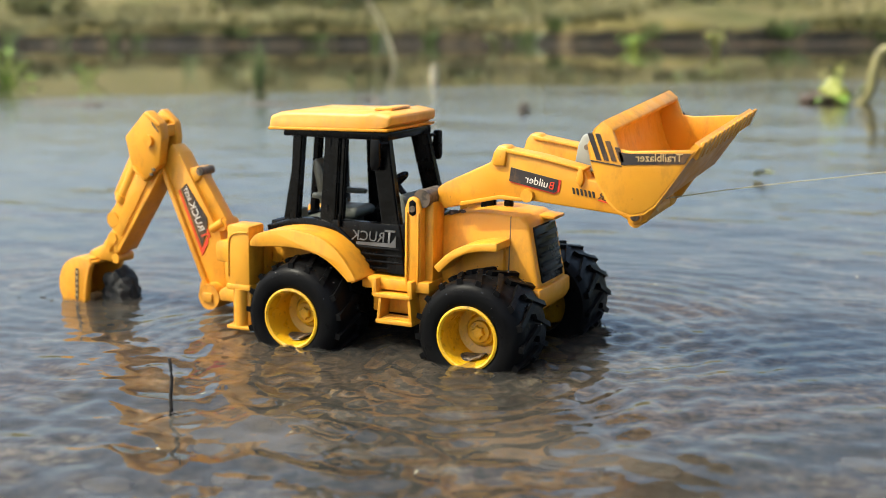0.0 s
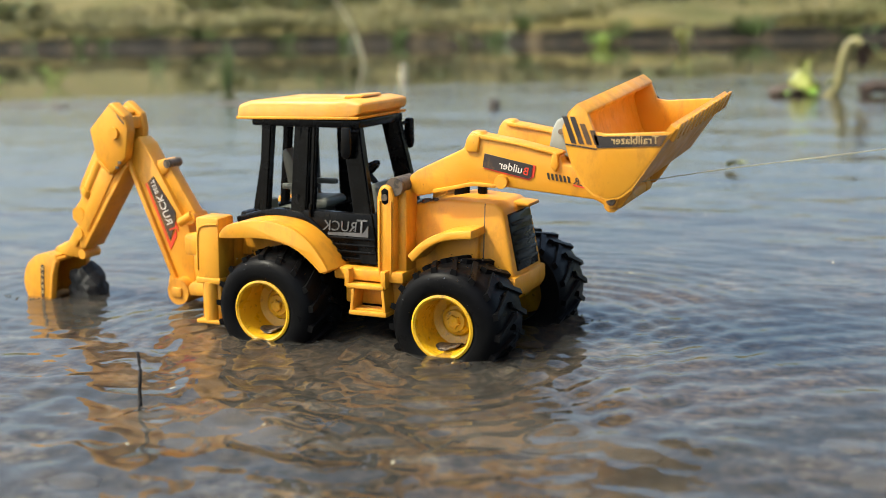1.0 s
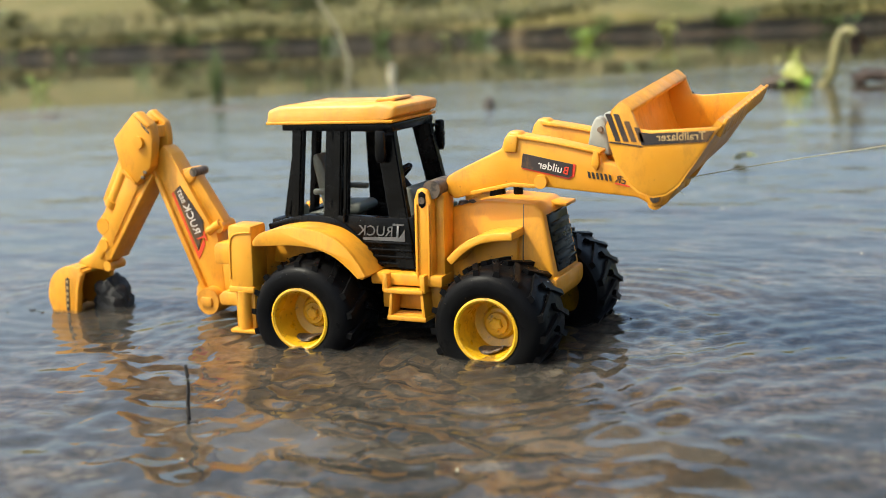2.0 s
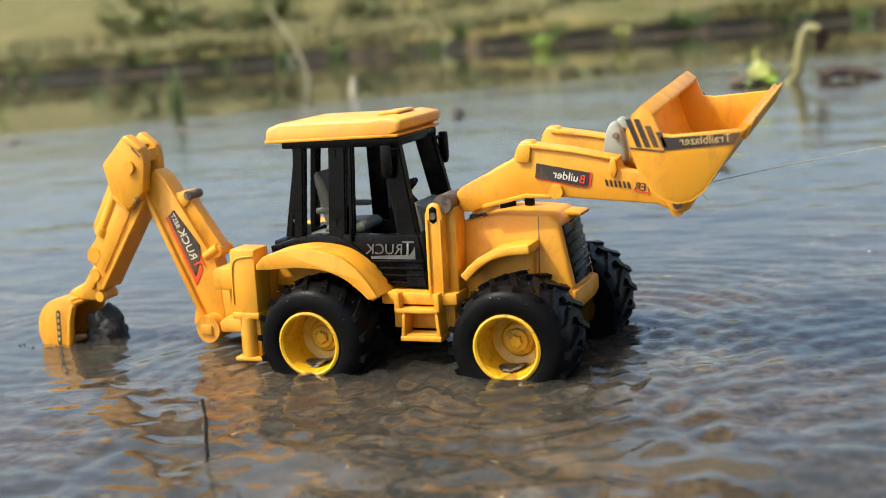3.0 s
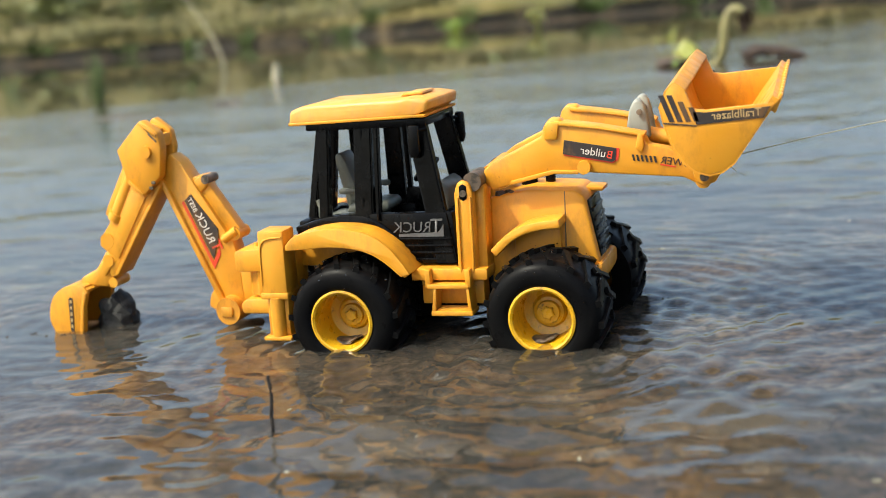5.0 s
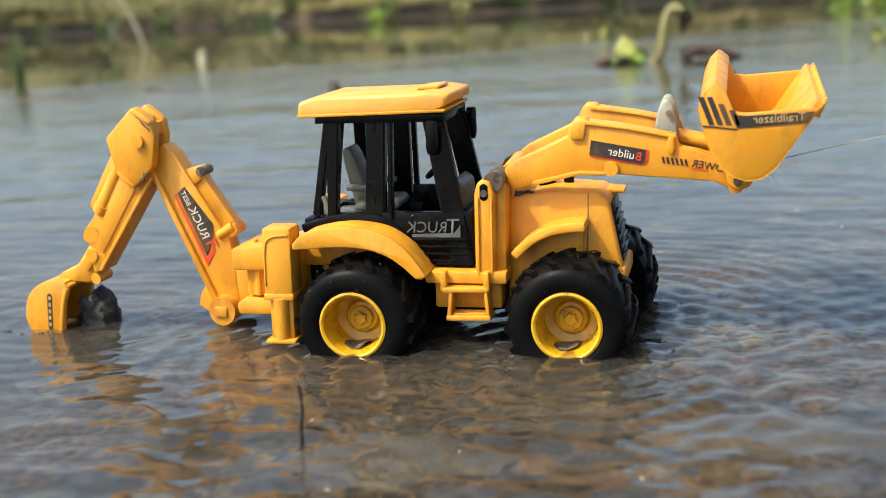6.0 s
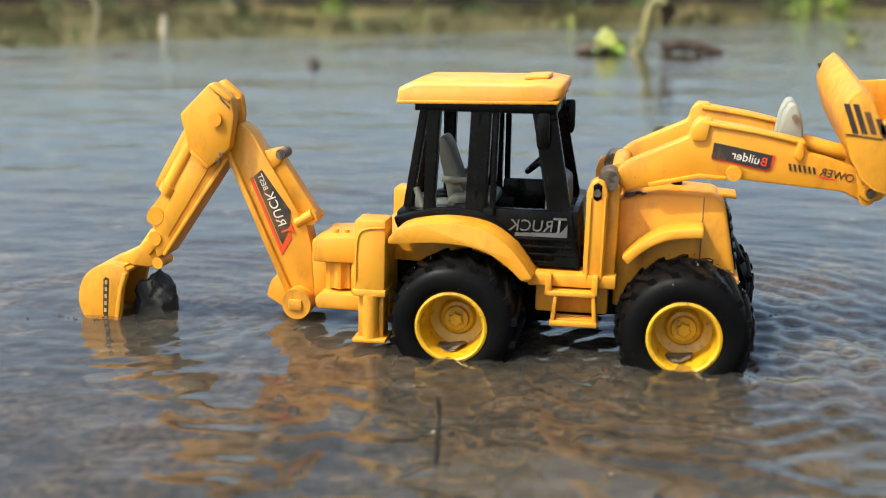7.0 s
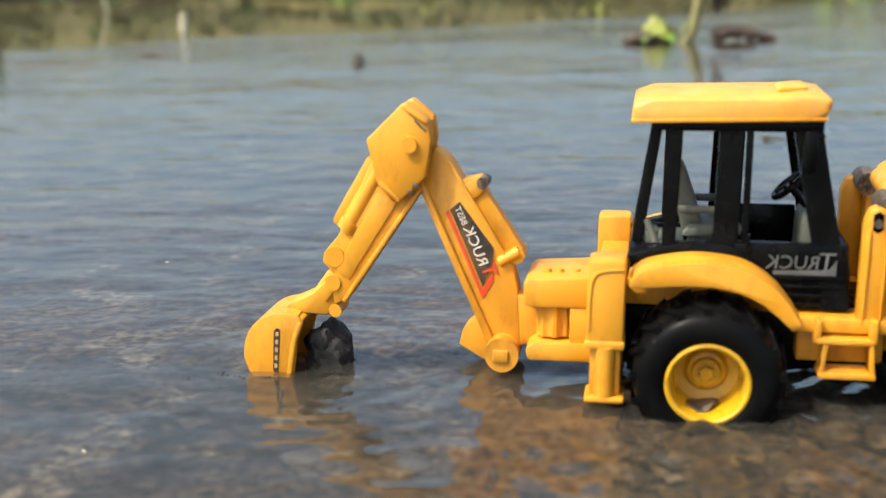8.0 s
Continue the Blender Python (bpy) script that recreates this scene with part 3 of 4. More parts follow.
poly(bm, [(0.40, 0.46), (0.55, 0.46), (0.53, 0.86), (0.47, 0.90), (0.41, 0.80)], -0.15, 0.18, 0.02)
dash = part("dashboard", bm, CAB_GREY, cab, "grey plastic dashboard")
bm = B()
rod(bm, (0.45, 0.0, 0.84), (0.36, 0.0, 0.94), 0.018)
ringm = Matrix.Translation((0.355, 0.0, 0.945)) @ pose(0, 0, 0, 0, -42, 0)
for k in range(20):
    a, b = 2 * math.pi * k / 20, 2 * math.pi * (k + 1) / 20
    rod(bm, ringm @ Vector((0.085 * math.cos(a), 0.085 * math.sin(a), 0)), ringm @ Vector((0.085 * math.cos(b), 0.085 * math.sin(b), 0)), 0.016, 0.016, 8)
for k in range(3):
    a = 2 * math.pi * k / 3 + 0.4
    rod(bm, ringm @ Vector((0, 0, 0)), ringm @ Vector((0.085 * math.cos(a), 0.085 * math.sin(a), 0)), 0.012, 0.012, 8)
part("steering_wheel", bm, BLACK, cab)
bm = B()
block(bm, -0.33, -0.12, -0.24, 0.24, 0.60, 0.68, 0.012)
block(bm, -0.31, -0.24, -0.17, -0.07, 0.68, 0.76, 0.02)
rod(bm, (-0.24, -0.18, 0.66), (-0.30, -0.16, 0.80), 0.018)
rod(bm, (-0.2, -0.2, 0.67), (-0.2, -0.2, 0.705), 0.03)
part("control_panel", bm, CAB_GREY, cab, "grey control panel with small levers")
bm = B()
block(bm, 0.13, 0.42, 0.24, 0.27, 0.44, 0.80, 0.01)
part("side_panel", bm, BLACK, cab)

for s in (-1, 1):
    part("side_panel", block(B(), -0.345, 0.20, s * 0.205, s * 0.235, 0.43, 0.70, 0.01), BLACK, cab)
part("floor_pan", block(B(), -0.34, 0.40, -0.20, 0.20, 0.455, 0.475, 0.004), BLACK, cab)

# loader towers
ARM_LEAN, ARM_HINGE = 0.05, -0.26
for s in (-1, 1):
    bm = B()
    poly(bm, [(0.645, 0.36), (0.755, 0.36), (0.755, 0.86), (0.735, 0.92), (0.70, 0.935), (0.665, 0.92), (0.645, 0.86)], s * 0.33, s * 0.42, 0.014)
    poly(bm, [(0.745, 0.36), (0.81, 0.38), (0.81, 0.88), (0.78, 0.92), (0.745, 0.9)], s * 0.21, s * 0.36, 0.012)
    tower = part("loader_tower", bm, YELLOW, toy)
    for rx in (0.660, 0.735):
        part("rib", block(B(), rx, rx + 0.012, s * 0.415, s * 0.432, 0.40, 0.84, 0.004), YELLOW, tower)
    bm = B()
    poly(bm, [(0.677, 0.83), (0.70, 0.815), (0.723, 0.83), (0.723, 0.90), (0.70, 0.915), (0.677, 0.90)], s * 0.40, s * 0.423, 0.004)
    part("slot", bm, BLACK, tower, "dark slot in the tower head")
    bm = B()
    rod(bm, (0.70, s * 0.40, 0.86), (0.70, s * 0.43, 0.86), 0.02, 0.02, 12)
    rod(bm, (0.75, s * 0.2, 0.92), (0.75, s * 0.40, 0.92), 0.055, 0.055, 18)
    part("pivot_pin", bm, GRIME, tower, "mud-caked grey pivot pin")

# loader arms and the front bucket
arms = None
arm_outline = [(0.79, 0.90), (0.84, 0.855), (0.99, 0.895), (1.20, 0.955), (1.34, 0.955), (1.42, 0.95), (1.92, 0.922), (2.03, 0.868), (2.08, 0.893), (2.07, 0.96), (1.97, 1.04),
               (1.83, 1.085), (1.73, 1.105), (1.71, 1.15), (1.45, 1.20), (1.26, 1.225), (1.235, 1.255), (1.175, 1.255), (1.145, 1.215), (1.13, 1.155), (0.84, 1.01), (0.79, 0.97)]
for s in (-1, 1):
    bm = B()
    poly(bm, arm_outline, s * 0.20, s * 0.285, 0.012)
    poly(bm, [(0.95, 0.885), (1.2, 0.947), (1.34, 0.945), (1.34, 0.965), (1.2, 0.970), (0.95, 0.908)], s * 0.215, s * 0.30, 0.004)
    poly(bm, [(1.20, 1.222), (1.45, 1.195), (1.71, 1.148), (1.71, 1.165), (1.45, 1.213), (1.20, 1.245)], s * 0.188, s * 0.298, 0.005)
    poly(bm, [(1.15, 1.14), (1.225, 1.14), (1.235, 1.235), (1.175, 1.245), (1.15, 1.21)], s * 0.215, s * 0.305, 0.010)
    poly(bm, [(1.66, 1.09), (1.695, 1.06), (1.71, 1.10), (1.70, 1.165), (1.675, 1.175)], s * 0.215, s * 0.305, 0.008)
    rod(bm, (1.375, s * 0.23, 0.985), (1.375, s * 0.315, 0.985), 0.042, 0.038, 20)
    arm = part("loader_arm", bm, YELLOW, toy, lean=ARM_LEAN, hinge=ARM_HINGE)
    if s < 0:
        arms = arm
for tx, ty, tz, tr in ((1.66, 0.2, 1.06, 0.045), (0.80, 0.2, 0.93, 0.05), (2.03, 0.33, 0.912, 0.042)):
    part("cross_tube", rod(B(), (tx, -ty, tz), (tx, ty, tz), tr), YELLOW, arms, lean=ARM_LEAN, hinge=ARM_HINGE)
for y in (-0.13, 0.05):
    bm = B()
    poly(bm, [(1.580, 1.13), (1.722, 1.11), (1.708, 1.20), (1.685, 1.29), (1.657, 1.328), (1.625, 1.325), (1.600, 1.27)], y, y + 0.075, 0.018, 3)
    part("tilt_lever", bm, GREY, arms, "pale grey plastic bucket tilt lever", lean=ARM_LEAN, hinge=ARM_HINGE)
bm = B()
rod(bm, (1.66, -0.04, 1.13), (1.95, -0.04, 1.07), 0.042, 0.042, 14)
part("tilt_ram", bm, YELLOW, arms, lean=ARM_LEAN, hinge=ARM_HINGE)
bm = B()
rod(bm, (1.66, -0.15, 1.26), (1.66, 0.13, 1.26), 0.016, 0.016, 10)
part("lever_pin", bm, GRIME, arms, lean=ARM_LEAN, hinge=ARM_HINGE)

BW, BK_LEAN = 0.60, 0.075
hull = [(1.90, 1.465), (1.855, 1.42), (1.825, 1.335), (1.85, 1.24), (1.887, 1.14), (1.95, 1.042), (2.01, 0.995), (2.085, 0.976), (2.155, 0.992), (2.215, 1.04), (2.328, 1.217), (2.425, 1.365)]
bm = B()
strip(bm, hull, -BW, BW, -0.035)
poly(bm, [(1.89, 1.43), (1.955, 1.40), (1.965, 1.425), (1.905, 1.468)], -BW, BW, 0.008)
bucket = part("front_bucket", bm, YELLOW, toy, "yellow front loader bucket with black stripe decals", lean=BK_LEAN, hinge=-BW)
side = [(1.90, 1.462), (1.955, 1.425), (2.0, 1.325), (2.06, 1.318), (2.405, 1.348), (2.40, 1.335), (2.318, 1.212), (2.21, 1.05), (2.15, 1.002), (2.085, 0.986), (2.015, 1.005), (1.96, 1.05),
        (1.897, 1.145), (1.86, 1.245), (1.835, 1.335), (1.865, 1.415)]
for s in (-1, 1):
    bm = B()
    poly(bm, side, s * (BW - 0.025), s * (BW + 0.004), 0.006)
    part("side_wall", bm, YELLOW, bucket, lean=BK_LEAN, hinge=-BW)
for k in range(13):
    y = -BW + 0.05 + k * (2 * BW - 0.1) / 12
    bm = B()
    poly(bm, [(2.385, 1.305), (2.410, 1.290), (2.447, 1.385), (2.432, 1.392)], y - 0.032, y + 0.032, 0.006)
    part("tooth", bm, YELLOW, bucket, lean=BK_LEAN, hinge=-BW)
for s in (-1, 1):
    bm = B()
    poly(bm, [(1.96, 1.03), (1.985, 0.905), (2.03, 0.868), (2.095, 0.885), (2.17, 1.005), (2.06, 1.03)], s * 0.30, s * 0.36, 0.010)
    rod(bm, (2.04, s * 0.29, 0.920), (2.04, s * 0.372, 0.920), 0.038)
    part("hinge_ear", bm, YELLOW, bucket, lean=BK_LEAN, hinge=-BW)
    part("hinge_pin", rod(B(), (2.04, s * 0.355, 0.920), (2.04, s * 0.382, 0.920), 0.028, 0.024, 14), GRIME, bucket, "muddy brown hinge pin", lean=BK_LEAN, hinge=-BW)
for s in (-1, 1):
    yb = s * (BW + 0.004)
    ye = s * (BW + 0.008)
    bm = B()
    poly(bm, [(2.00, 1.312), (2.06, 1.307), (2.385, 1.332), (2.355, 1.275), (2.02, 1.245)], yb, ye, 0.0)
    decal = part("decal", bm, INK, bucket, "scratched black lettered decal band", lean=BK_LEAN, hinge=-BW)
    for k in range(4):
        x = 1.852 + 0.042 * k
        bm = B()
        top = 1.40 if k < 2 else 1.395 - 0.03 * (k - 1)
        poly(bm, [(x + 0.030, 1.262), (x + 0.058, 1.260), (x + 0.058 - 0.42 * (top - 1.26), top), (x + 0.030 - 0.42 * (top - 1.26), top)], yb, ye, 0.0)
        part("stripe", bm, INK, bucket, lean=BK_LEAN, hinge=-BW)
    bm = B()
    poly(bm, [(1.85, 1.252), (2.02, 1.236), (2.02, 1.243), (1.85, 1.259)], yb, ye, 0.0)
    part("stripe", bm, INK, bucket, lean=BK_LEAN, hinge=-BW)
    bm = letters("Trailblazer", 0.058, (2.345 if s < 0 else 2.08, 1.288 if s < 0 else 1.265), (-0.996, -0.07) if s < 0 else (0.996, 0.07), (-0.07, 0.996), -(BW + 0.008) if s < 0 else BW + 0.012)
    part("lettering", bm, GOLD, decal, lean=BK_LEAN, hinge=-BW)

# decals on the near arm
W = (-0.986, 0.165)


def on_arm(x, h_full, base=(1.265, 1.060), along=(0.986, -0.165), up=(0.10, 0.995)):
    h = 0.86 * h_full + 0.004
    return (base[0] + x * along[0] + h * up[0], base[1] + x * along[1] + h * up[1])


bm = B()
poly(bm, [on_arm(-0.005, -0.018), on_arm(0.275, -0.018), on_arm(0.302, 0.01), on_arm(0.302, 0.085), on_arm(0.285, 0.085), on_arm(0.285, 0.0), on_arm(-0.005, 0.0)], -0.290, -0.284, 0.0)
part("decal_border", bm, RED, arms, lean=ARM_LEAN, hinge=ARM_HINGE)
bm = B()
poly(bm, [on_arm(-0.01, -0.008), on_arm(0.272, -0.008), on_arm(0.287, 0.008), on_arm(0.287, 0.083), on_arm(-0.01, 0.083)], -0.294, -0.284, 0.0)
plate = part("decal", bm, INK, arms, "black and red lettered decal", lean=ARM_LEAN, hinge=ARM_HINGE)
bm = letters("B", 0.062, on_arm(0.270, 0.012), W, (0.15, 0.985), -0.294)
part("initial", bm, RED, plate, lean=ARM_LEAN, hinge=ARM_HINGE)
bm = letters("uilder", 0.062, on_arm(0.231, 0.014), W, (0.15, 0.985), -0.294)
part("lettering", bm, WHITE, plate, lean=ARM_LEAN, hinge=ARM_HINGE)
for k in range(6):
    bm = B()
    x = 0.385 + 0.024 * k
    poly(bm, [on_arm(x, 0.02 + 0.002 * k), on_arm(x + 0.012, 0.02 + 0.002 * k), on_arm(x, 0.058 + 0.002 * k), on_arm(x - 0.012, 0.058 + 0.002 * k)], -0.290, -0.284, 0.0)
    part("dash", bm, INK, arms, lean=ARM_LEAN, hinge=ARM_HINGE)
bm = letters("POWER", 0.058, on_arm(0.735, 0.030), W, (0.15, 0.985), -0.285)
part("lettering", bm, INK, arms, "dark red-brown lettering", lean=ARM_LEAN, hinge=ARM_HINGE)
bm = B()
poly(bm, [on_arm(0.535, 0.018), on_arm(0.62, 0.018), on_arm(0.62, 0.026), on_arm(0.535, 0.026)], -0.289, -0.284, 0.0)
part("stripe", bm, RED, arms, lean=ARM_LEAN, hinge=ARM_HINGE)

# door badge
bm = B()
poly(bm, [(0.275, 0.600), (0.55, 0.600), (0.55, 0.672), (0.535, 0.648), (0.515, 0.625), (0.275, 0.617)], -0.350, -0.344, 0.0)
badge = part("badge", bm, SILVER, cab, "worn silver door badge")
bm = letters("T", 0.125, (0.540, 0.620), (-1, 0.0), (0.10, 0.99), -0.346, 0.006)
part("initial", bm, SILVER, badge)
bm = letters("RUCK", 0.088, (0.475, 0.628), (-1, 0.0), (0.10, 0.99), -0.346, 0.006)
part("lettering", bm, SILVER, badge)

# rear frame and stabilisers
bm = B()
block(bm, -0.52, -0.38, -0.40, 0.40, 0.12, 0.56, 0.015)
part("rear_frame", bm, YELLOW, toy)
for s in (-1, 1):
    bm = B()
    block(bm, -0.545, -0.375, s * 0.38, s * 0.555, 0.285, 0.69, 0.02)
    block(bm, -0.55, -0.37, s * 0.375, s * 0.562, 0.275, 0.315, 0.01)
    leg = part("stabiliser", bm, YELLOW, toy)
    bm = B()
    block(bm, -0.525, -0.385, s * 0.41, s * 0.53, 0.04, 0.285, 0.012)
    rod(bm, (-0.455, s * 0.53, 0.05), (-0.455, s * 0.53, 0.285), 0.045, 0.045, 16)
    block(bm, -0.545, -0.365, s * 0.39, s * 0.575, 0.025, 0.05, 0.008)
    part("foot", bm, YELLOW, leg)

    lip = smooth_path([(-0.538, 0.36), (-0.535, 0.55), (-0.515, 0.625), (-0.46, 0.65), (-0.385, 0.655)], 4)
    part("ridge", strip(B(), lip, s * 0.548, s * 0.562, 0.010), YELLOW, leg)

# swing carriage
carriage = part("swing_carriage", block(B(), -0.64, -0.50, -0.24, 0.15, 0.18, 0.38, 0.01), YELLOW, toy)
part("cover_plate", poly(B(), [(-0.86, 0.37), (-0.50, 0.37), (-0.50, 0.53), (-0.84, 0.51), (-0.865, 0.49)], -0.25, 0.16, 0.018), YELLOW, carriage)
part("base_plate", poly(B(), [(-0.84, 0.10), (-0.50, 0.10), (-0.50, 0.20), (-0.80, 0.20), (-0.85, 0.165)], -0.25, 0.16, 0.018), YELLOW, carriage)
part("boom_bracket", poly(B(), [(-0.93, 0.40), (-0.80, 0.36), (-0.80, 0.16), (-0.93, 0.10), (-1.0, 0.14)], -0.10, 0.06, 0.012), YELLOW, carriage)
for bx in (-0.76, -0.70, -0.62):
    part("boss", rod(B(), (bx, -0.12, 0.50), (bx, -0.12, 0.535), 0.022, 0.018, 12), YELLOW, carriage)
bm = B()
gear = []
for k in range(32):
    a = 2 * math.pi * k / 32
    gear.append((-0.72 + (0.088 if k % 4 < 2 else 0.074) * math.cos(a), -0.14 + (0.088 if k % 4 < 2 else 0.074) * math.sin(a)))
lo = [bm.verts.new((x, y, 0.215)) for x, y in gear]
hi = [bm.verts.new((x, y, 0.365)) for x, y in gear]
for k in range(32):
    bm.faces.new((lo[k], lo[(k + 1) % 32], hi[(k + 1) % 32], hi[k]))
bm.faces.new(lo[::-1])
bm.faces.new(hi)
part("slew_gear", bm, YELLOW, carriage)

# backhoe boom
bm = B()
poly(bm, [(-1.47, 0.97), (-1.35, 1.10), (-1.28, 1.05), (-0.935, 0.55), (-0.905, 0.42), (-0.885, 0.13), (-0.99, 0.03), (-1.06, 0.13)], -0.105, 0.03, 0.012)
poly(bm, [(-1.46, 0.955), (-1.43, 0.97), (-1.025, 0.16), (-1.055, 0.125)], -0.13, 0.05, 0.008)
boom = part("backhoe_boom", bm, YELLOW, toy)
part("boom_ridge", poly(B(), [(-1.285, 1.035), (-1.262, 1.03), (-0.948, 0.565), (-0.950, 0.54)], -0.118, -0.10, 0.005), YELLOW, boom)
bm = B()
rod(bm, (-0.975, -0.19, 0.10), (-0.975, 0.16, 0.10), 0.088, 0.088, 28)
pivot = part("boom_pivot", bm, YELLOW, boom)
bm = B()
block(bm, -1.02, -0.935, -0.205, -0.185, 0.065, 0.13, 0.012)
part("pivot_cap", bm, YELLOW, pivot)
bm = B()
poly(bm, smooth_path([(-1.235, 0.07), (-1.21, 0.16), (-1.13, 0.235), (-1.06, 0.27)], 4) + [(-1.0, 0.18), (-1.0, 0.02), (-1.1, 0.0)], 0.02, 0.13, 0.012)
part("boom_foot", bm, YELLOW, boom)
bm = B()
poly(bm, [(-1.30, 0.99), (-1.25, 0.975), (-1.235, 0.94), (-1.13, 0.965), (-1.10, 0.95), (-1.075, 0.885), (-0.885, 0.62), (-0.885, 0.575), (-0.94, 0.535), (-1.02, 0.56), (-1.26, 0.9)], -0.085, 0.01, 0.012)
poly(bm, [(-1.235, 0.90), (-1.12, 0.97), (-1.085, 0.94), (-1.095, 0.88), (-1.18, 0.83)], -0.10, 0.03, 0.015)
rod(bm, (-1.0, -0.10, 0.55), (-0.90, -0.10, 0.61), 0.03)
rod(bm, (-0.915, -0.11, 0.585), (-0.915, 0.04, 0.585), 0.04)
ram = part("boom_ram", bm, YELLOW, boom)
bm = B()
rod(bm, (-1.10, -0.105, 0.935), (-1.10, 0.032, 0.935), 0.030, 0.030, 16)
part("ram_pin", bm, GRIME, ram, "grimy brown ram pin")
D = Vector((-0.357, 0.934))
bm = B()
poly(bm, [(-1.268, 0.80), (-1.218, 0.842), (-1.035, 0.62), (-1.038, 0.555), (-1.088, 0.42)], -0.112, -0.103, 0.0)
sticker = part("decal", bm, INK, boom, "black lettered decal with a red edge")
bm = B()
poly(bm, [(-1.292, 0.785), (-1.278, 0.797), (-1.092, 0.405), (-1.035, 0.50), (-1.032, 0.455), (-1.090, 0.358)], -0.110, -0.103, 0.0)
part("red_edge", bm, RED, boom, "red chevron edge of the decal")
bm = letters("T", 0.115, (-1.078, 0.462), (D.x, D.y), (0.934, 0.357), -0.112)
part("initial", bm, RED, sticker)
bm = letters("RUCK", 0.080, (-1.106, 0.520), (-0.43, 0.90), (0.934, 0.357), -0.112)
part("lettering", bm, WHITE, sticker)
bm = letters("BEST", 0.046, (-1.200, 0.722), (-0.45, 0.89), (0.89, 0.45), -0.112)
part("lettering", bm, WHITE, sticker)

# dipper with its head plates
bm = B()
poly(bm, [(-1.69, 1.02), (-1.55, 1.05), (-1.42, 0.90), (-1.83, 0.315), (-1.90, 0.285), (-1.925, 0.40), (-1.89, 0.44), (-1.965, 0.50), (-1.955, 0.55), (-1.875, 0.64)], -0.14, 0.02, 0.012)
poly(bm, [(-1.715, 1.04), (-1.655, 1.01), (-1.845, 0.66), (-1.915, 0.70), (-1.895, 0.745)], -0.11, 0.0, 0.012)
poly(bm, [(-1.44, 0.90), (-1.41, 0.90), (-1.835, 0.300), (-1.855, 0.315)], -0.160, 0.035, 0.008)
dipper = part("backhoe_dipper", bm, YELLOW, toy)
part("panel", poly(B(), [(-1.655, 0.87), (-1.545, 0.83), (-1.815, 0.42), (-1.885, 0.47)], -0.150, -0.135, 0.005), YELLOW, dipper)
part("dipper_ram", rod(rod(B(), (-1.640, -0.10, 0.99), (-1.820, -0.10, 0.690), 0.052, 0.052, 16), (-1.805, -0.10, 0.715), (-1.832, -0.10, 0.668), 0.060, 0.060, 16), YELLOW, dipper)
part("lug", rod(B(), (-1.893, -0.152, 0.535), (-1.893, 0.02, 0.535), 0.052, 0.052, 18), YELLOW, dipper)
head = [(-1.70, 1.135), (-1.51, 1.315), (-1.485, 1.325), (-1.37, 1.245), (-1.355, 1.14), (-1.385, 0.965), (-1.53, 0.835), (-1.64, 0.915)]
for y0, y1 in ((-0.20, -0.115), (-0.035, 0.03)):
    bm = B()
    poly(bm, head, y0, y1, 0.014)
    part("head_plate", bm, YELLOW, dipper)
bm = B()
poly(bm, [(-1.66, 1.13), (-1.50, 1.29), (-1.42, 1.255), (-1.47, 1.17), (-1.62, 1.03)], -0.13, 0.0, 0.01)
block(bm, -1.415, -1.375, -0.16, 0.01, 1.15, 1.23, 0.008)
part("head_web", bm, YELLOW, dipper)
bm = B()
rod(bm, (-1.465, -0.225, 1.125), (-1.465, 0.05, 1.125), 0.040, 0.040, 24)
part("knuckle_pin", bm, YELLOW, dipper)
# slots and grooves of the head plate, drawn as thin dark brown plates
for k in range(2):
    bm = B()
    z = 0.885 + 0.035 * k
    block(bm, -1.475 + 0.022 * k, -1.445 + 0.022 * k, -0.203, -0.195, z, z + 0.02, 0.003)
    part("slot", bm, GRIME, dipper, "small dark brown slot")
for k in range(2):
    bm = B()
    poly(bm, [(-1.47 + 0.03 * k, 1.285 - 0.035 * k), (-1.38, 1.232 - 0.035 * k), (-1.38, 1.217 - 0.035 * k), (-1.47 + 0.03 * k, 1.27 - 0.035 * k)], -0.204, -0.198, 0.0)
    part("slot", bm, GRIME, dipper, "narrow dark brown groove")
part("head_ridge", poly(B(), [(-1.635, 0.925), (-1.53, 0.845), (-1.515, 0.858), (-1.62, 0.945)], -0.212, -0.195, 0.004), YELLOW, dipper)
part("head_ridge", poly(B(), [(-1.50, 1.312), (-1.375, 1.235), (-1.382, 1.222), (-1.507, 1.30)], -0.212, -0.195, 0.004), YELLOW, dipper)
# linkage and digging bucket
bm = B()
poly(bm, [(-2.20, 0.225), (-2.16, 0.275), (-2.03, 0.335), (-1.94, 0.455), (-1.875, 0.45), (-1.85, 0.40), (-1.865, 0.30), (-1.95, 0.215), (-2.06, 0.22)], -0.12, 0.01, 0.014)
rod(bm, (-1.905, -0.15, 0.40), (-1.905, 0.04, 0.40), 0.042, 0.042, 18)
rod(bm, (-1.90, -0.13, 0.25), (-1.90, 0.03, 0.25), 0.035, 0.035, 18)
poly(bm, [(-2.0, 0.36), (-1.90, 0.44), (-1.86, 0.40), (-1.95, 0.29)], -0.145, 0.035, 0.012)
part("bucket_link", bm, YELLOW, toy)
scoop = smooth_path([(-2.09, 0.235), (-2.18, 0.245), (-2.28, 0.215), (-2.365, 0.14), (-2.40, 0.02), (-2.375, -0.07), (-2.34, -0.15)], 4)
bm = B()
strip(bm, scoop, -0.20, 0.12, -0.03)
poly(bm, [(-2.17, 0.215), (-2.07, 0.19), (-2.06, 0.215), (-2.16, 0.25)], -0.20, 0.12, 0.01)
digger = part("digging_bucket", bm, YELLOW, toy)
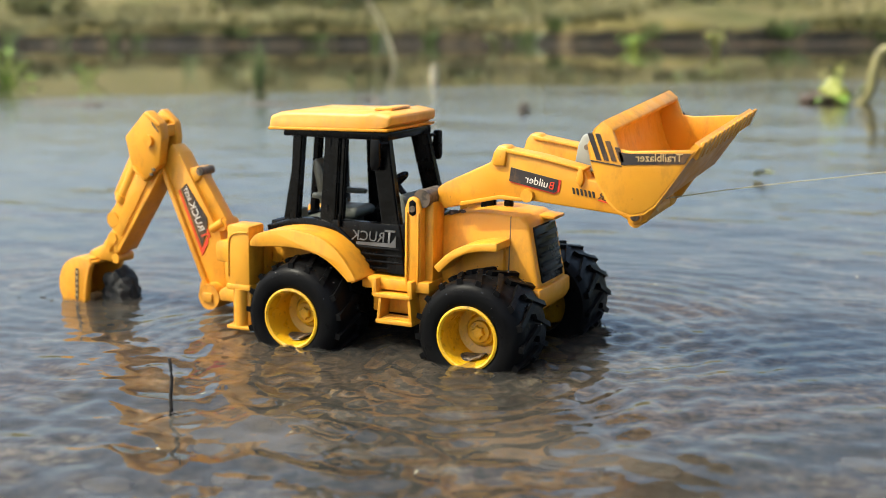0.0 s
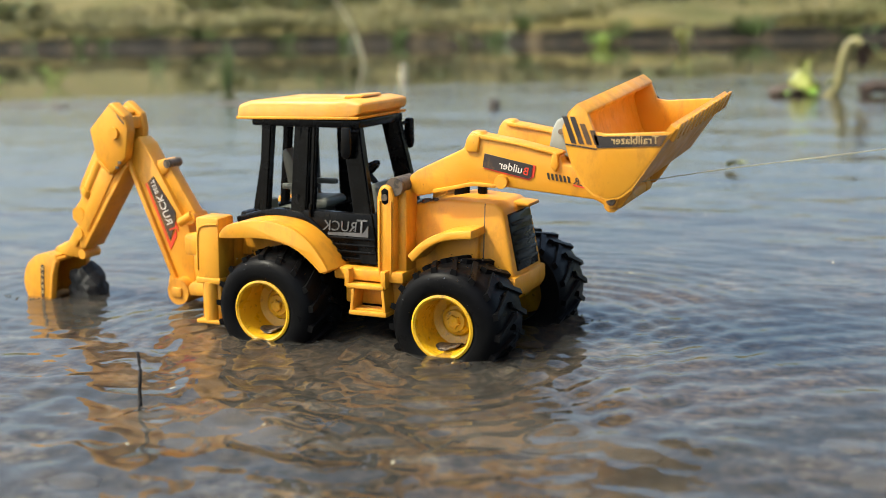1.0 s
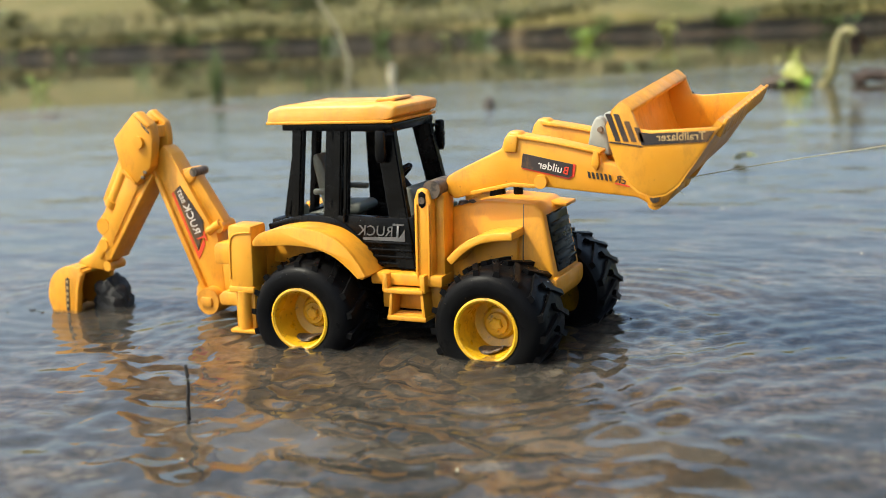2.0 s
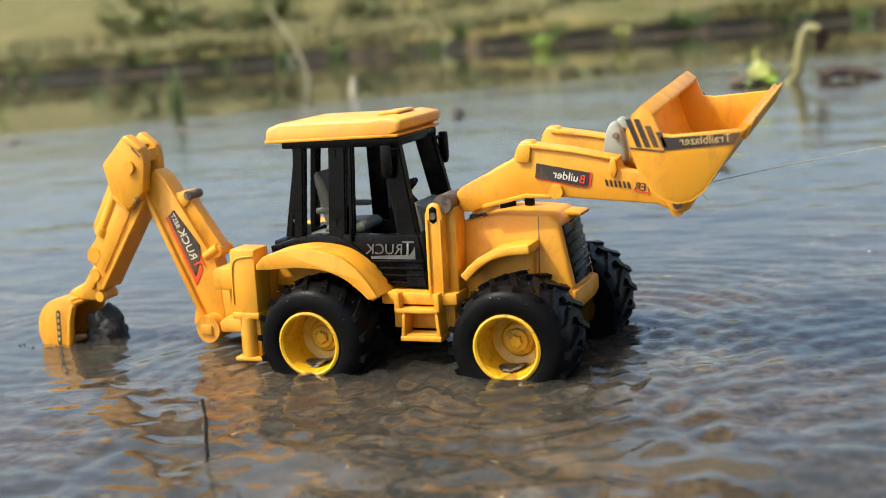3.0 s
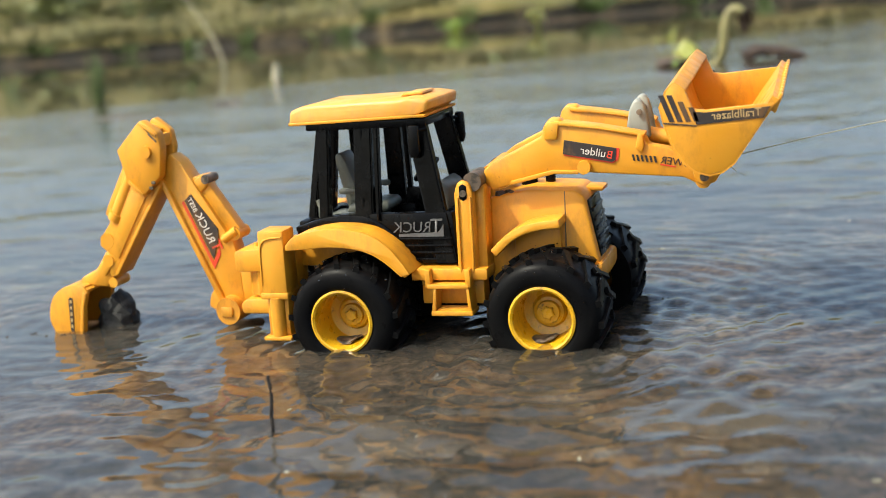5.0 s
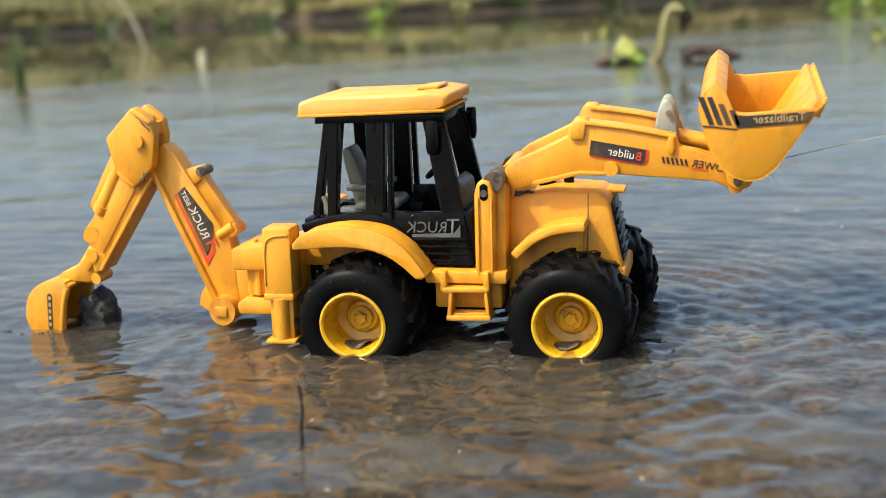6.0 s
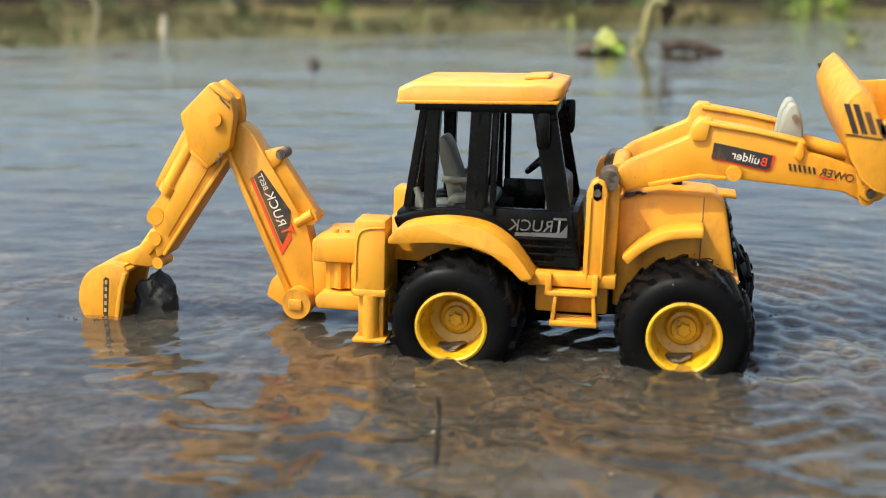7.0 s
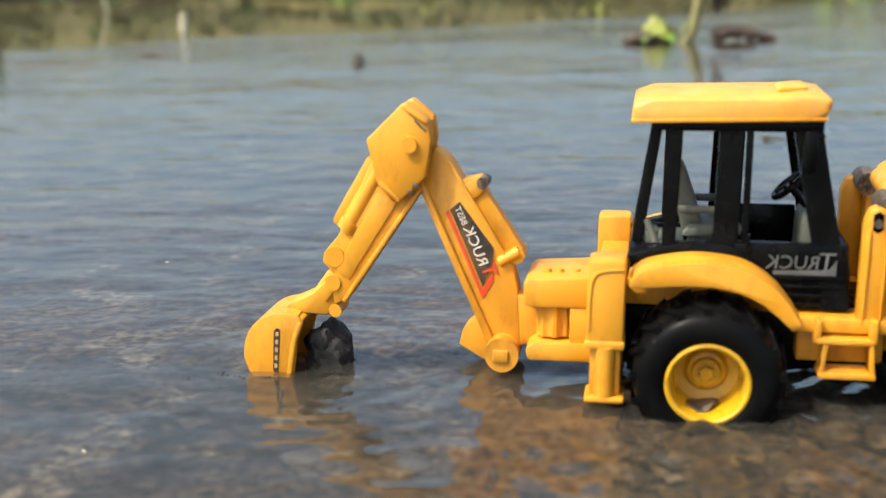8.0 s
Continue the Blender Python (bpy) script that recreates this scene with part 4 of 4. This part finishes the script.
for y0, y1 in ((-0.215, -0.18), (0.10, 0.135)):
    bm = B()
    poly(bm, scoop + [(-2.13, -0.15), (-2.11, -0.02), (-2.095, 0.10), (-2.06, 0.195)], y0, y1, 0.010)
    part("side_wall", bm, YELLOW, digger)
for y in (-0.205, 0.125):
    part("lip", strip(B(), [(-2.062, 0.195), (-2.095, 0.10), (-2.115, -0.02), (-2.135, -0.15)], y - 0.022, y + 0.022, 0.03), YELLOW, digger)
bm = B()
poly(bm, [(-2.222, 0.15), (-2.205, 0.165), (-2.188, 0.155), (-2.205, -0.07), (-2.222, -0.08), (-2.232, -0.06)], -0.219, -0.212, 0.0)
part("decal", bm, INK, digger, "small dark illegible decal")
for k in range(5):
    bm = B()
    z = -0.045 + 0.042 * k
    block(bm, -2.223 + 0.003 * k, -2.207 + 0.003 * k, -0.222, -0.216, z, z + 0.022, 0.0)
    part("bar", bm, GOLD, digger)

# ---------------------------------------------------------------- mud in the scoop, twig, thread


def lump(name, at, size, mat, label, category, seed, flat=0.7):
    bm = bmesh.new()
    bmesh.ops.create_icosphere(bm, subdivisions=4, radius=1.0)
    for v in bm.verts:
        c = v.co.copy()
        k = 1 + 0.30 * noise.noise(c * 1.5 + Vector((seed, 0, 0))) + 0.16 * noise.noise(c * 4 + Vector((0, seed, 0))) + 0.07 * noise.noise(c * 9)
        v.co = Vector((c.x * size[0], c.y * size[1], c.z * size[2])) * k
    finish(bm)
    me = bpy.data.meshes.new(name)
    bm.to_mesh(me)
    bm.free()
    me.materials.append(mat)
    ob = new(name, me)
    ob.location = at
    return tagged(ob, label, category)


lump("mud_clod", (-0.1900, 0.000, 0.002), (0.0140, 0.0130, 0.0185), MUD, "wet black mud clod held by the digging bucket", "mud", 3.0)


def twig_line(bm, pts, r0, r1, seg=7):
    path = [Vector(p) for p in smooth_path(pts, 4)]
    rings = []
    for k, p in enumerate(path):
        d = (path[min(k + 1, len(path) - 1)] - path[max(k - 1, 0)]).normalized()
        q = d.to_track_quat("Z", "Y")
        r = r0 + (r1 - r0) * k / (len(path) - 1)
        rings.append([bm.verts.new(p + q @ Vector((r * math.cos(2 * math.pi * j / seg), r * math.sin(2 * math.pi * j / seg), 0))) for j in range(seg)])
    for a, b in zip(rings, rings[1:]):
        for j in range(seg):
            bm.faces.new((a[j], a[(j + 1) % seg], b[(j + 1) % seg], b[j]))
    bm.faces.new(rings[0][::-1])
    bm.faces.new(rings[-1])
    return bm


def simple(name, bm, mat, label, category, at=(0, 0, 0), group=""):
    finish(bm)
    me = bpy.data.meshes.new(name)
    bm.to_mesh(me)
    bm.free()
    me.materials.append(mat)
    ob = new(name, me)
    ob.location = at
    return tagged(ob, label, category, group)


bm = bmesh.new()
twig_line(bm, [(-0.016, 0.004, -0.018), (-0.005, 0.001, -0.004), (0.0, 0, 0.001), (0.0005, 0, 0.010), (0.0018, 0, 0.021), (0.001, 0, 0.030)], 0.0012, 0.0008)
twig_line(bm, [(0.0, 0, 0.001), (0.004, -0.001, 0.002), (0.006, -0.001, 0.0015)], 0.0007, 0.0004)
simple("twig", bm, TWIG, "thin black twig standing up out of the shallow water", "twig", (0.018, -0.204, 0))
bm = bmesh.new()
twig_line(bm, [(0.2195, -0.045, 0.0985), (0.27, -0.025, 0.106), (0.40, 0.03, 0.122), (0.9, 0.25, 0.19)], 0.00027, 0.00027, 5)
twig_line(bm, [(0.2195, -0.045, 0.0985), (0.221, -0.046, 0.094), (0.224, -0.046, 0.091)], 0.00022, 0.00018, 5)
simple("pull_thread", bm, STRAW, "thin pale thread tied to the loader bucket", "thread")

# ---------------------------------------------------------------- plants and drift on the water


def blade(bm, root, tip, width, bend, n=5):
    root, tip = Vector(root), Vector(tip)
    side = (tip - root).cross(Vector((0.3, 1, 0.1))).normalized() * width
    prev = None
    for k in range(n + 1):
        t = k / n
        p = root.lerp(tip, t) + Vector(bend) * math.sin(math.pi * t)
        w = side * (1 - t) ** 0.6
        cur = (bm.verts.new(p - w), bm.verts.new(p + w)) if k < n else (bm.verts.new(p),)
        if prev:
            bm.faces.new((prev[0], prev[1], *cur[::-1]))
        prev = cur


def leaf(bm, at, way, length, width, curl=0.2):
    """A pointed oval leaf with a cupped blade."""
    at, way = Vector(at), Vector(way).normalized()
    side = way.cross(Vector((0, 0, 1))).normalized()
    up = side.cross(way)
    rows = []
    for k in range(6):
        t = k / 5
        w = width * math.sin(math.pi * min(0.98, t * 0.9 + 0.08)) ** 0.8
        p = at + way * length * t - up * curl * length * t * t
        rows.append([bm.verts.new(p - side * w + up * w * 0.35), bm.verts.new(p), bm.verts.new(p + side * w + up * w * 0.35)])
    for a, b in zip(rows, rows[1:]):
        for j in (0, 1):
            bm.faces.new((a[j], a[j + 1], b[j + 1], b[j]))


def tuft(name, at, height, spread, count, mat, label, seed, category="plant", width=0.004, group=""):
    rng = random.Random(seed)
    bm = bmesh.new()
    for _ in range(count):
        a, r = rng.uniform(0, 2 * math.pi), spread * rng.random()
        h = height * rng.uniform(0.5, 1.0)
        root = (0.3 * r * math.cos(a), 0.3 * r * math.sin(a), -0.02)
        blade(bm, root, (r * math.cos(a), r * math.sin(a), h), width * rng.uniform(0.7, 1.3), (0.15 * r * math.cos(a), 0.15 * r * math.sin(a), 0.1 * h))
    return simple(name, bm, mat, label, category, at, group)



def leafy(name, at, height, spread, count, mat, label, seed, size, group="", stems=True):
    rng = random.Random(seed)
    bm = bmesh.new()
    for _ in range(count):
        a, r = rng.uniform(0, 2 * math.pi), spread * rng.random() ** 0.6
        z = height * rng.uniform(0.05, 1.0)
        if stems:
            twig_line(bm, [(0.2 * r * math.cos(a), 0.2 * r * math.sin(a), -0.02), (0.6 * r * math.cos(a), 0.6 * r * math.sin(a), z * 0.7), (r * math.cos(a), r * math.sin(a), z)], 0.003, 0.002, 4)
        leaf(bm, (r * math.cos(a), r * math.sin(a), z), (math.cos(a), math.sin(a), rng.uniform(-0.2, 0.8)), size * rng.uniform(0.7, 1.3), size * rng.uniform(0.3, 0.45))
    return simple(name, bm, mat, label, "plant", at, group)


def on_bank(u, s):
    p = BANK_AT + BANK_WAY * u + BANK_OUT * s
    return (p.x, p.y, bank_height(u, s))


# floating weed with a crook-necked stalk, and the driftwood beside it
WX, WY = 0.05, 2.08
weed = thing("water_hyacinth", (WX, WY, 0.0), "yellow-green water hyacinth with a crooked stalk, floating", "water plant")
bm = bmesh.new()
for a, r, w in ((0.3, 0.042, 0.020), (2.2, 0.05, 0.022), (4.0, 0.04, 0.020), (5.2, 0.05, 0.018), (1.2, 0.045, 0.018)):
    leaf(bm, (WX - 0.075 + 0.006 * math.cos(a), WY + 0.006 * math.sin(a), 0.010), (math.cos(a), math.sin(a), 0.35), r, w, 0.5)
part("leaves", bm, GREEN, weed, "bright yellow-green leaves", 1.0)
bm = bmesh.new()
bmesh.ops.create_icosphere(bm, subdivisions=3, radius=0.026)
for v in bm.verts:
    v.co *= 1 + 0.45 * noise.noise(v.co * 38) + 0.2 * noise.noise(v.co * 90)
    v.co = Vector((v.co.x * 1.1 + WX - 0.078, v.co.y * 0.8 + WY, max(-0.01, v.co.z * 1.2 + 0.022)))
part("bulb", bm, LIME, weed, "pale lime swollen leaf base", 1.0)
bm = bmesh.new()
twig_line(bm, [(WX - 0.030, WY, -0.01), (WX - 0.006, WY, 0.022), (WX + 0.002, WY, 0.065), (WX + 0.010, WY, 0.100), (WX + 0.024, WY, 0.114), (WX + 0.040, WY, 0.106)], 0.012, 0.010, 10)
part("stalk", bm, STALK, weed, "pale green crooked stalk", 1.0)
bm = bmesh.new()
for k in range(6):
    leaf(bm, (WX + 0.034 + 0.003 * k, WY, 0.108), (0.20 + 0.1 * k, -0.25 + 0.1 * k, -1), 0.055 - 0.005 * k, 0.010, 0.1)
part("withered_tip", bm, WOOD, weed, "withered brown leaf tip", 1.0)
bm = bmesh.new()
leaf(bm, (WX - 0.03, WY, 0.012), (0.5, 0.1, 0.9), 0.045, 0.016, 0.2)
leaf(bm, (WX - 0.04, WY, 0.008), (-0.6, -0.2, 0.9), 0.040, 0.014, 0.2)
part("young_leaf", bm, STALK, weed, "pale upright young leaves", 1.0)
bm = bmesh.new()
twig_line(bm, [(WX - 0.145, WY, 0.004), (WX - 0.110, WY - 0.01, 0.012), (WX - 0.075, WY - 0.02, 0.004)], 0.013, 0.009, 8)
part("root", bm, WOOD, weed, "", 1.0)
bm = bmesh.new()
twig_line(bm, [(-0.058, 0.0, 0.010), (-0.03, 0.0, 0.018), (0.02, 0.004, 0.014), (0.072, 0.01, 0.002)], 0.019, 0.007, 12)
for v in bm.verts:
    v.co += Vector((0, 0, 1)) * 0.009 * noise.noise(v.co * 60)
simple("drift_wood", bm, WOOD, "dark wet piece of driftwood afloat beside the hyacinth", "driftwood", (WX + 0.095, WY + 0.03, 0))

# things on the pool
bm = bmesh.new()
bmesh.ops.create_cone(bm, cap_ends=True, segments=16, radius1=0.014, radius2=0.011, depth=0.058, matrix=Matrix.Translation((0, 0, 0.014)) @ pose(0, 0, 0, 0, 4, 0))
bmesh.ops.bevel(bm, geom=list(bm.edges), offset=0.004, segments=2, affect="EDGES", clamp_overlap=True)
for v in bm.verts:
    v.co.x += 0.004 * noise.noise(v.co * 45)
simple("pale_stub", bm, STRAW, "short pale weathered stub standing in the pool", "stub", (-1.38, 2.85, 0))
bm = bmesh.new()
twig_line(bm, [(0, 0, -0.05), (-0.02, 0, 0.06), (-0.075, 0, 0.18), (-0.165, 0, 0.31)], 0.0075, 0.0035, 6)
simple("reed_stalk", bm, STRAW, "long straw-coloured reed stalk leaning over the pool", "reed", (-2.10, 3.92, 0))
tuft("reed_clump", (-1.68, 2.32, 0), 0.15, 0.03, 16, REED, "dark green reed clump standing in the pool", 5, "reed", 0.005)
tuft("reed_clump", (-2.55, 3.1, 0), 0.10, 0.06, 8, REED, "thin dark green reeds standing in the pool", 6, "reed", 0.004)
tuft("reed_clump", (-1.55, 2.62, 0), 0.03, 0.02, 7, REED, "short dark reed stumps in the pool", 16, "reed", 0.005)
leafy("water_weed", (-2.62, 2.28, 0), 0.10, 0.09, 20, GREEN, "yellow-green leafy water weed in the pool", 7, 0.045)
leafy("water_weed", (-2.45, 2.45, 0), 0.05, 0.05, 8, GREEN, "few small green leaves on the pool", 17, 0.025)
leafy("water_weed", (-2.05, 2.75, 0), 0.05, 0.06, 7, STALK, "few pale dry leaves on the pool", 18, 0.025)
for (x, y), h, w, n, seed, mat, label in (((-1.68, 5.85), 0.075, 0.065, 34, 8, GREEN, "bright green leafy plant standing in the pool"),
                                          ((-1.12, 5.40), 0.11, 0.03, 22, 9, LIME, "pale yellow-green slender plant standing in the pool"),
                                          ((-2.62, 6.10), 0.10, 0.09, 18, 10, STALK, "thin pale plant at the foot of the bank")):
    leafy("bank_plant", (x, y, 0.0), h, w, n, mat, label, seed, 0.045, "plants along the bank")
for (x, y), h, w, n, seed in (((0.62, 4.6), 0.08, 0.05, 24, 11), ((0.76, 4.5), 0.09, 0.05, 24, 12)):
    leafy("bank_plant", (x, y, 0.0), h, w, n, GREEN, "bright green leafy water plant far along the pool", seed, 0.045, "plants along the bank")
flower = thing("water_flower", (0.70, 4.55, 0.0), "pale lilac-white water flower on a stem", "flower")
bm = bmesh.new()
for k in range(6):
    leaf(bm, (0.70, 4.55, 0.115), (math.cos(k), math.sin(k), 0.7), 0.035, 0.016, 0.2)
part("petals", bm, WHITE, flower, "pale lilac-white petals", 1.0)
bm = bmesh.new()
twig_line(bm, [(0.70, 4.55, -0.02), (0.70, 4.55, 0.06), (0.70, 4.55, 0.12)], 0.004, 0.003, 5)
part("stem", bm, STALK, flower, "", 1.0)
lump("small_stone", (-0.58, 1.68, 0.004), (0.010, 0.010, 0.015), STONE, "small dark stone above the water", "stone", 5.0)
lump("small_stone", (-1.62, 1.56, -0.002), (0.03, 0.012, 0.010), STONE, "flat dark stone just above the water", "stone", 6.0)
lump("small_stone", (-1.08, 1.92, -0.002), (0.04, 0.012, 0.008), STONE, "low dark stone just above the water", "stone", 7.0)
lump("silt_bar", (-1.70, 1.60, -0.008), (0.22, 0.05, 0.012), STONE, "low dark silt bar breaking the water", "silt", 41.0)
lump("silt_bar", (-1.25, 1.72, -0.009), (0.17, 0.04, 0.012), STONE, "low dark silt bar breaking the water", "silt", 42.0)
leafy("floating_leaf", (-0.22, 3.32, 0.0), 0.03, 0.03, 9, LIME, "small yellow-green floating leaf cluster", 14, 0.030)
leafy("floating_leaf", (0.55, 2.55, 0.0), 0.02, 0.03, 6, LIME, "small yellow floating leaf cluster", 15, 0.030)
bm = bmesh.new()
leaf(bm, (-0.012, 0, 0.004), (1, 0.1, 0.45), 0.026, 0.009, 0.3)
leaf(bm, (-0.008, 0.004, 0.003), (0.6, -0.5, 0.7), 0.020, 0.008, 0.3)
simple("floating_leaf", bm, LIME, "small curled yellow leaf floating on the stream", "leaf", (0.10, 0.79, 0))
lump("sunken_stone", (0.215, -0.155, -0.0185), (0.055, 0.022, 0.007), STONE, "flat brown stone lying under the water", "stone", 9.0)
lump("sunken_stone", (0.06, -0.19, -0.0195), (0.05, 0.03, 0.005), STONE, "flat brown stone on the stream bed", "stone", 11.0)
rng = random.Random(21)
for k in range(26):
    x, y = rng.uniform(-0.25, 0.36), rng.uniform(-0.33, -0.09)
    r = rng.uniform(0.004, 0.010)
    lump("pebble", (x, y, -0.0185), (r * 1.4, r, r * 0.45), STONE, "small brown pebble on the stream bed", "pebble", 30 + k)["group"] = "pebbles on the stream bed"

# turf, overhanging grass and bushes on the bank
rng = random.Random(4)
verts, faces = [], []
for k in range(15000):
    near = k < 7000
    u = rng.uniform(-8.5, 9.5)
    s = abs(rng.gauss(0.10, 0.12)) if near else rng.uniform(0.1, 1.0) ** 2 * 12
    x, y, z = on_bank(u, s)
    if z < 0.065 or noise.noise((u * 0.7, s * 0.7, 9)) < -0.28:
        continue
    h = rng.uniform(0.03, 0.09) if near else rng.uniform(0.03, 0.10 + 0.012 * s)
    a = rng.uniform(0, math.pi)
    w = 0.010 + 0.0012 * s
    dx, dy = w * math.cos(a), w * math.sin(a)
    lx, ly = rng.uniform(-0.04, 0.04), -rng.uniform(0.0, 0.05) if near else rng.uniform(-0.04, 0.04)
    i = len(verts)
    verts += [(x - dx, y - dy, z - 0.01), (x + dx, y + dy, z - 0.01), (x + lx, y + ly, z + h)]
    faces.append((i, i + 1, i + 2))
me = bpy.data.meshes.new("grass")
me.from_pydata(verts, [], faces)
me.materials.append(GRASS)
tagged(new("grass", me), "short dry and green grass on the bank", "grass", kind="stuff")
for k in range(30):
    u, s = rng.uniform(-9, 10), rng.uniform(3.0, 12.0)
    x, y, z = on_bank(u, s)
    big = 0.10 + 0.03 * s
    leafy("bush", (x, y, z), big * rng.uniform(0.6, 1.2), big * rng.uniform(0.8, 1.6), 90, BUSH, "low bush on the grassy bank", 100 + k, 0.10 + 0.006 * s, "bushes on the bank", False)
for k in range(34):
    u = -8 + k * 0.5 + rng.uniform(-0.3, 0.3)
    x, y, z = on_bank(u, 0.02)
    tuft("grass_tuft", (x, y, max(0.02, z)), rng.uniform(0.06, 0.14), rng.uniform(0.08, 0.20), 26, REED, "dark grass tuft hanging over the cut bank", 200 + k, "grass", 0.008, "tufts on the cut bank")

# bubbles and drops along the waterline of the wheels and the scoop
bm = bmesh.new()
for k in range(70):
    cx, cy, r0 = rng.choice(((0.0, -0.066, 0.031), (0.118, -0.066, 0.031), (0.123, 0.055, 0.034), (-0.225, -0.02, 0.014), (0.06, -0.05, 0.03)))
    a = rng.uniform(-math.pi, 0.3)
    d = r0 + abs(rng.gauss(0, 0.010))
    r = rng.uniform(0.0003, 0.0008)
    x, y = cx + d * math.cos(a), cy + 0.4 * d * math.sin(a) - 0.004
    bmesh.ops.create_icosphere(bm, subdivisions=2, radius=r, matrix=Matrix.Translation((x, y, water_height(x, y) + 0.3 * r)))
tagged(simple("bubbles", bm, WATER, "tiny water bubbles round the wheels", "bubbles"), kind="stuff")

# drops that cling to the tyres, the cab and the rear of the toy
drop_mat, dn, dl, dp = material("water_drop")
dp.inputs["Roughness"].default_value = 0.02
dp.inputs["IOR"].default_value = 1.333
dp.inputs["Transmission Weight"].default_value = 1.0
bm = bmesh.new()
for k in range(150):
    if k < 100:
        wx = rng.choice((REAR_X, FRONT_X))
        a, on_tread = rng.uniform(0.1, math.pi - 0.1), rng.random() < 0.6
        r = 0.358 if on_tread else rng.uniform(0.20, 0.31)
        x, y, z = wx + r * math.cos(a), -rng.uniform(0.30, 0.62) if on_tread else -0.671, AXLE_Z + r * math.sin(a)
    else:
        x, z = rng.choice((0.03, 0.06, 0.10, 0.30, 0.45)) + rng.uniform(-0.02, 0.02), rng.uniform(0.46, 0.72)
        y = -0.352
    size = rng.uniform(0.0002, 0.0006)
    bmesh.ops.create_icosphere(bm, subdivisions=2, radius=size, matrix=Matrix.Translation((x * U, y * U, z * U)))
tagged(simple("water_drops", bm, drop_mat, "clear water drops clinging to the tyres and cab", "water drops"), kind="stuff")

# flecks of straw and rot adrift on the stream
for label, mat, count in (("pale straw flecks adrift on the stream", STRAW, 50), ("dark rotten flecks adrift on the stream", TWIG, 80)):
    verts, faces = [], []
    for _ in range(count):
        x, y = rng.uniform(-0.5, 0.7), rng.uniform(-0.35, 0.9)
        if -0.26 < x < 0.26 and -0.09 < y < 0.09:
            continue
        a, w, h = rng.uniform(0, math.pi), rng.uniform(0.0006, 0.0022), rng.uniform(0.0003, 0.0007)
        z = water_height(x, y) + 0.0004
        i = len(verts)
        for u, v in ((-w, -h), (w, -h), (w, h), (-w, h)):
            verts.append((x + u * math.cos(a) - v * math.sin(a), y + u * math.sin(a) + v * math.cos(a), z))
        faces.append((i, i + 1, i + 2, i + 3))
    me = bpy.data.meshes.new("flecks")
    me.from_pydata(verts, [], faces)
    me.materials.append(mat)
    tagged(new("flecks", me), label, "debris", kind="stuff")
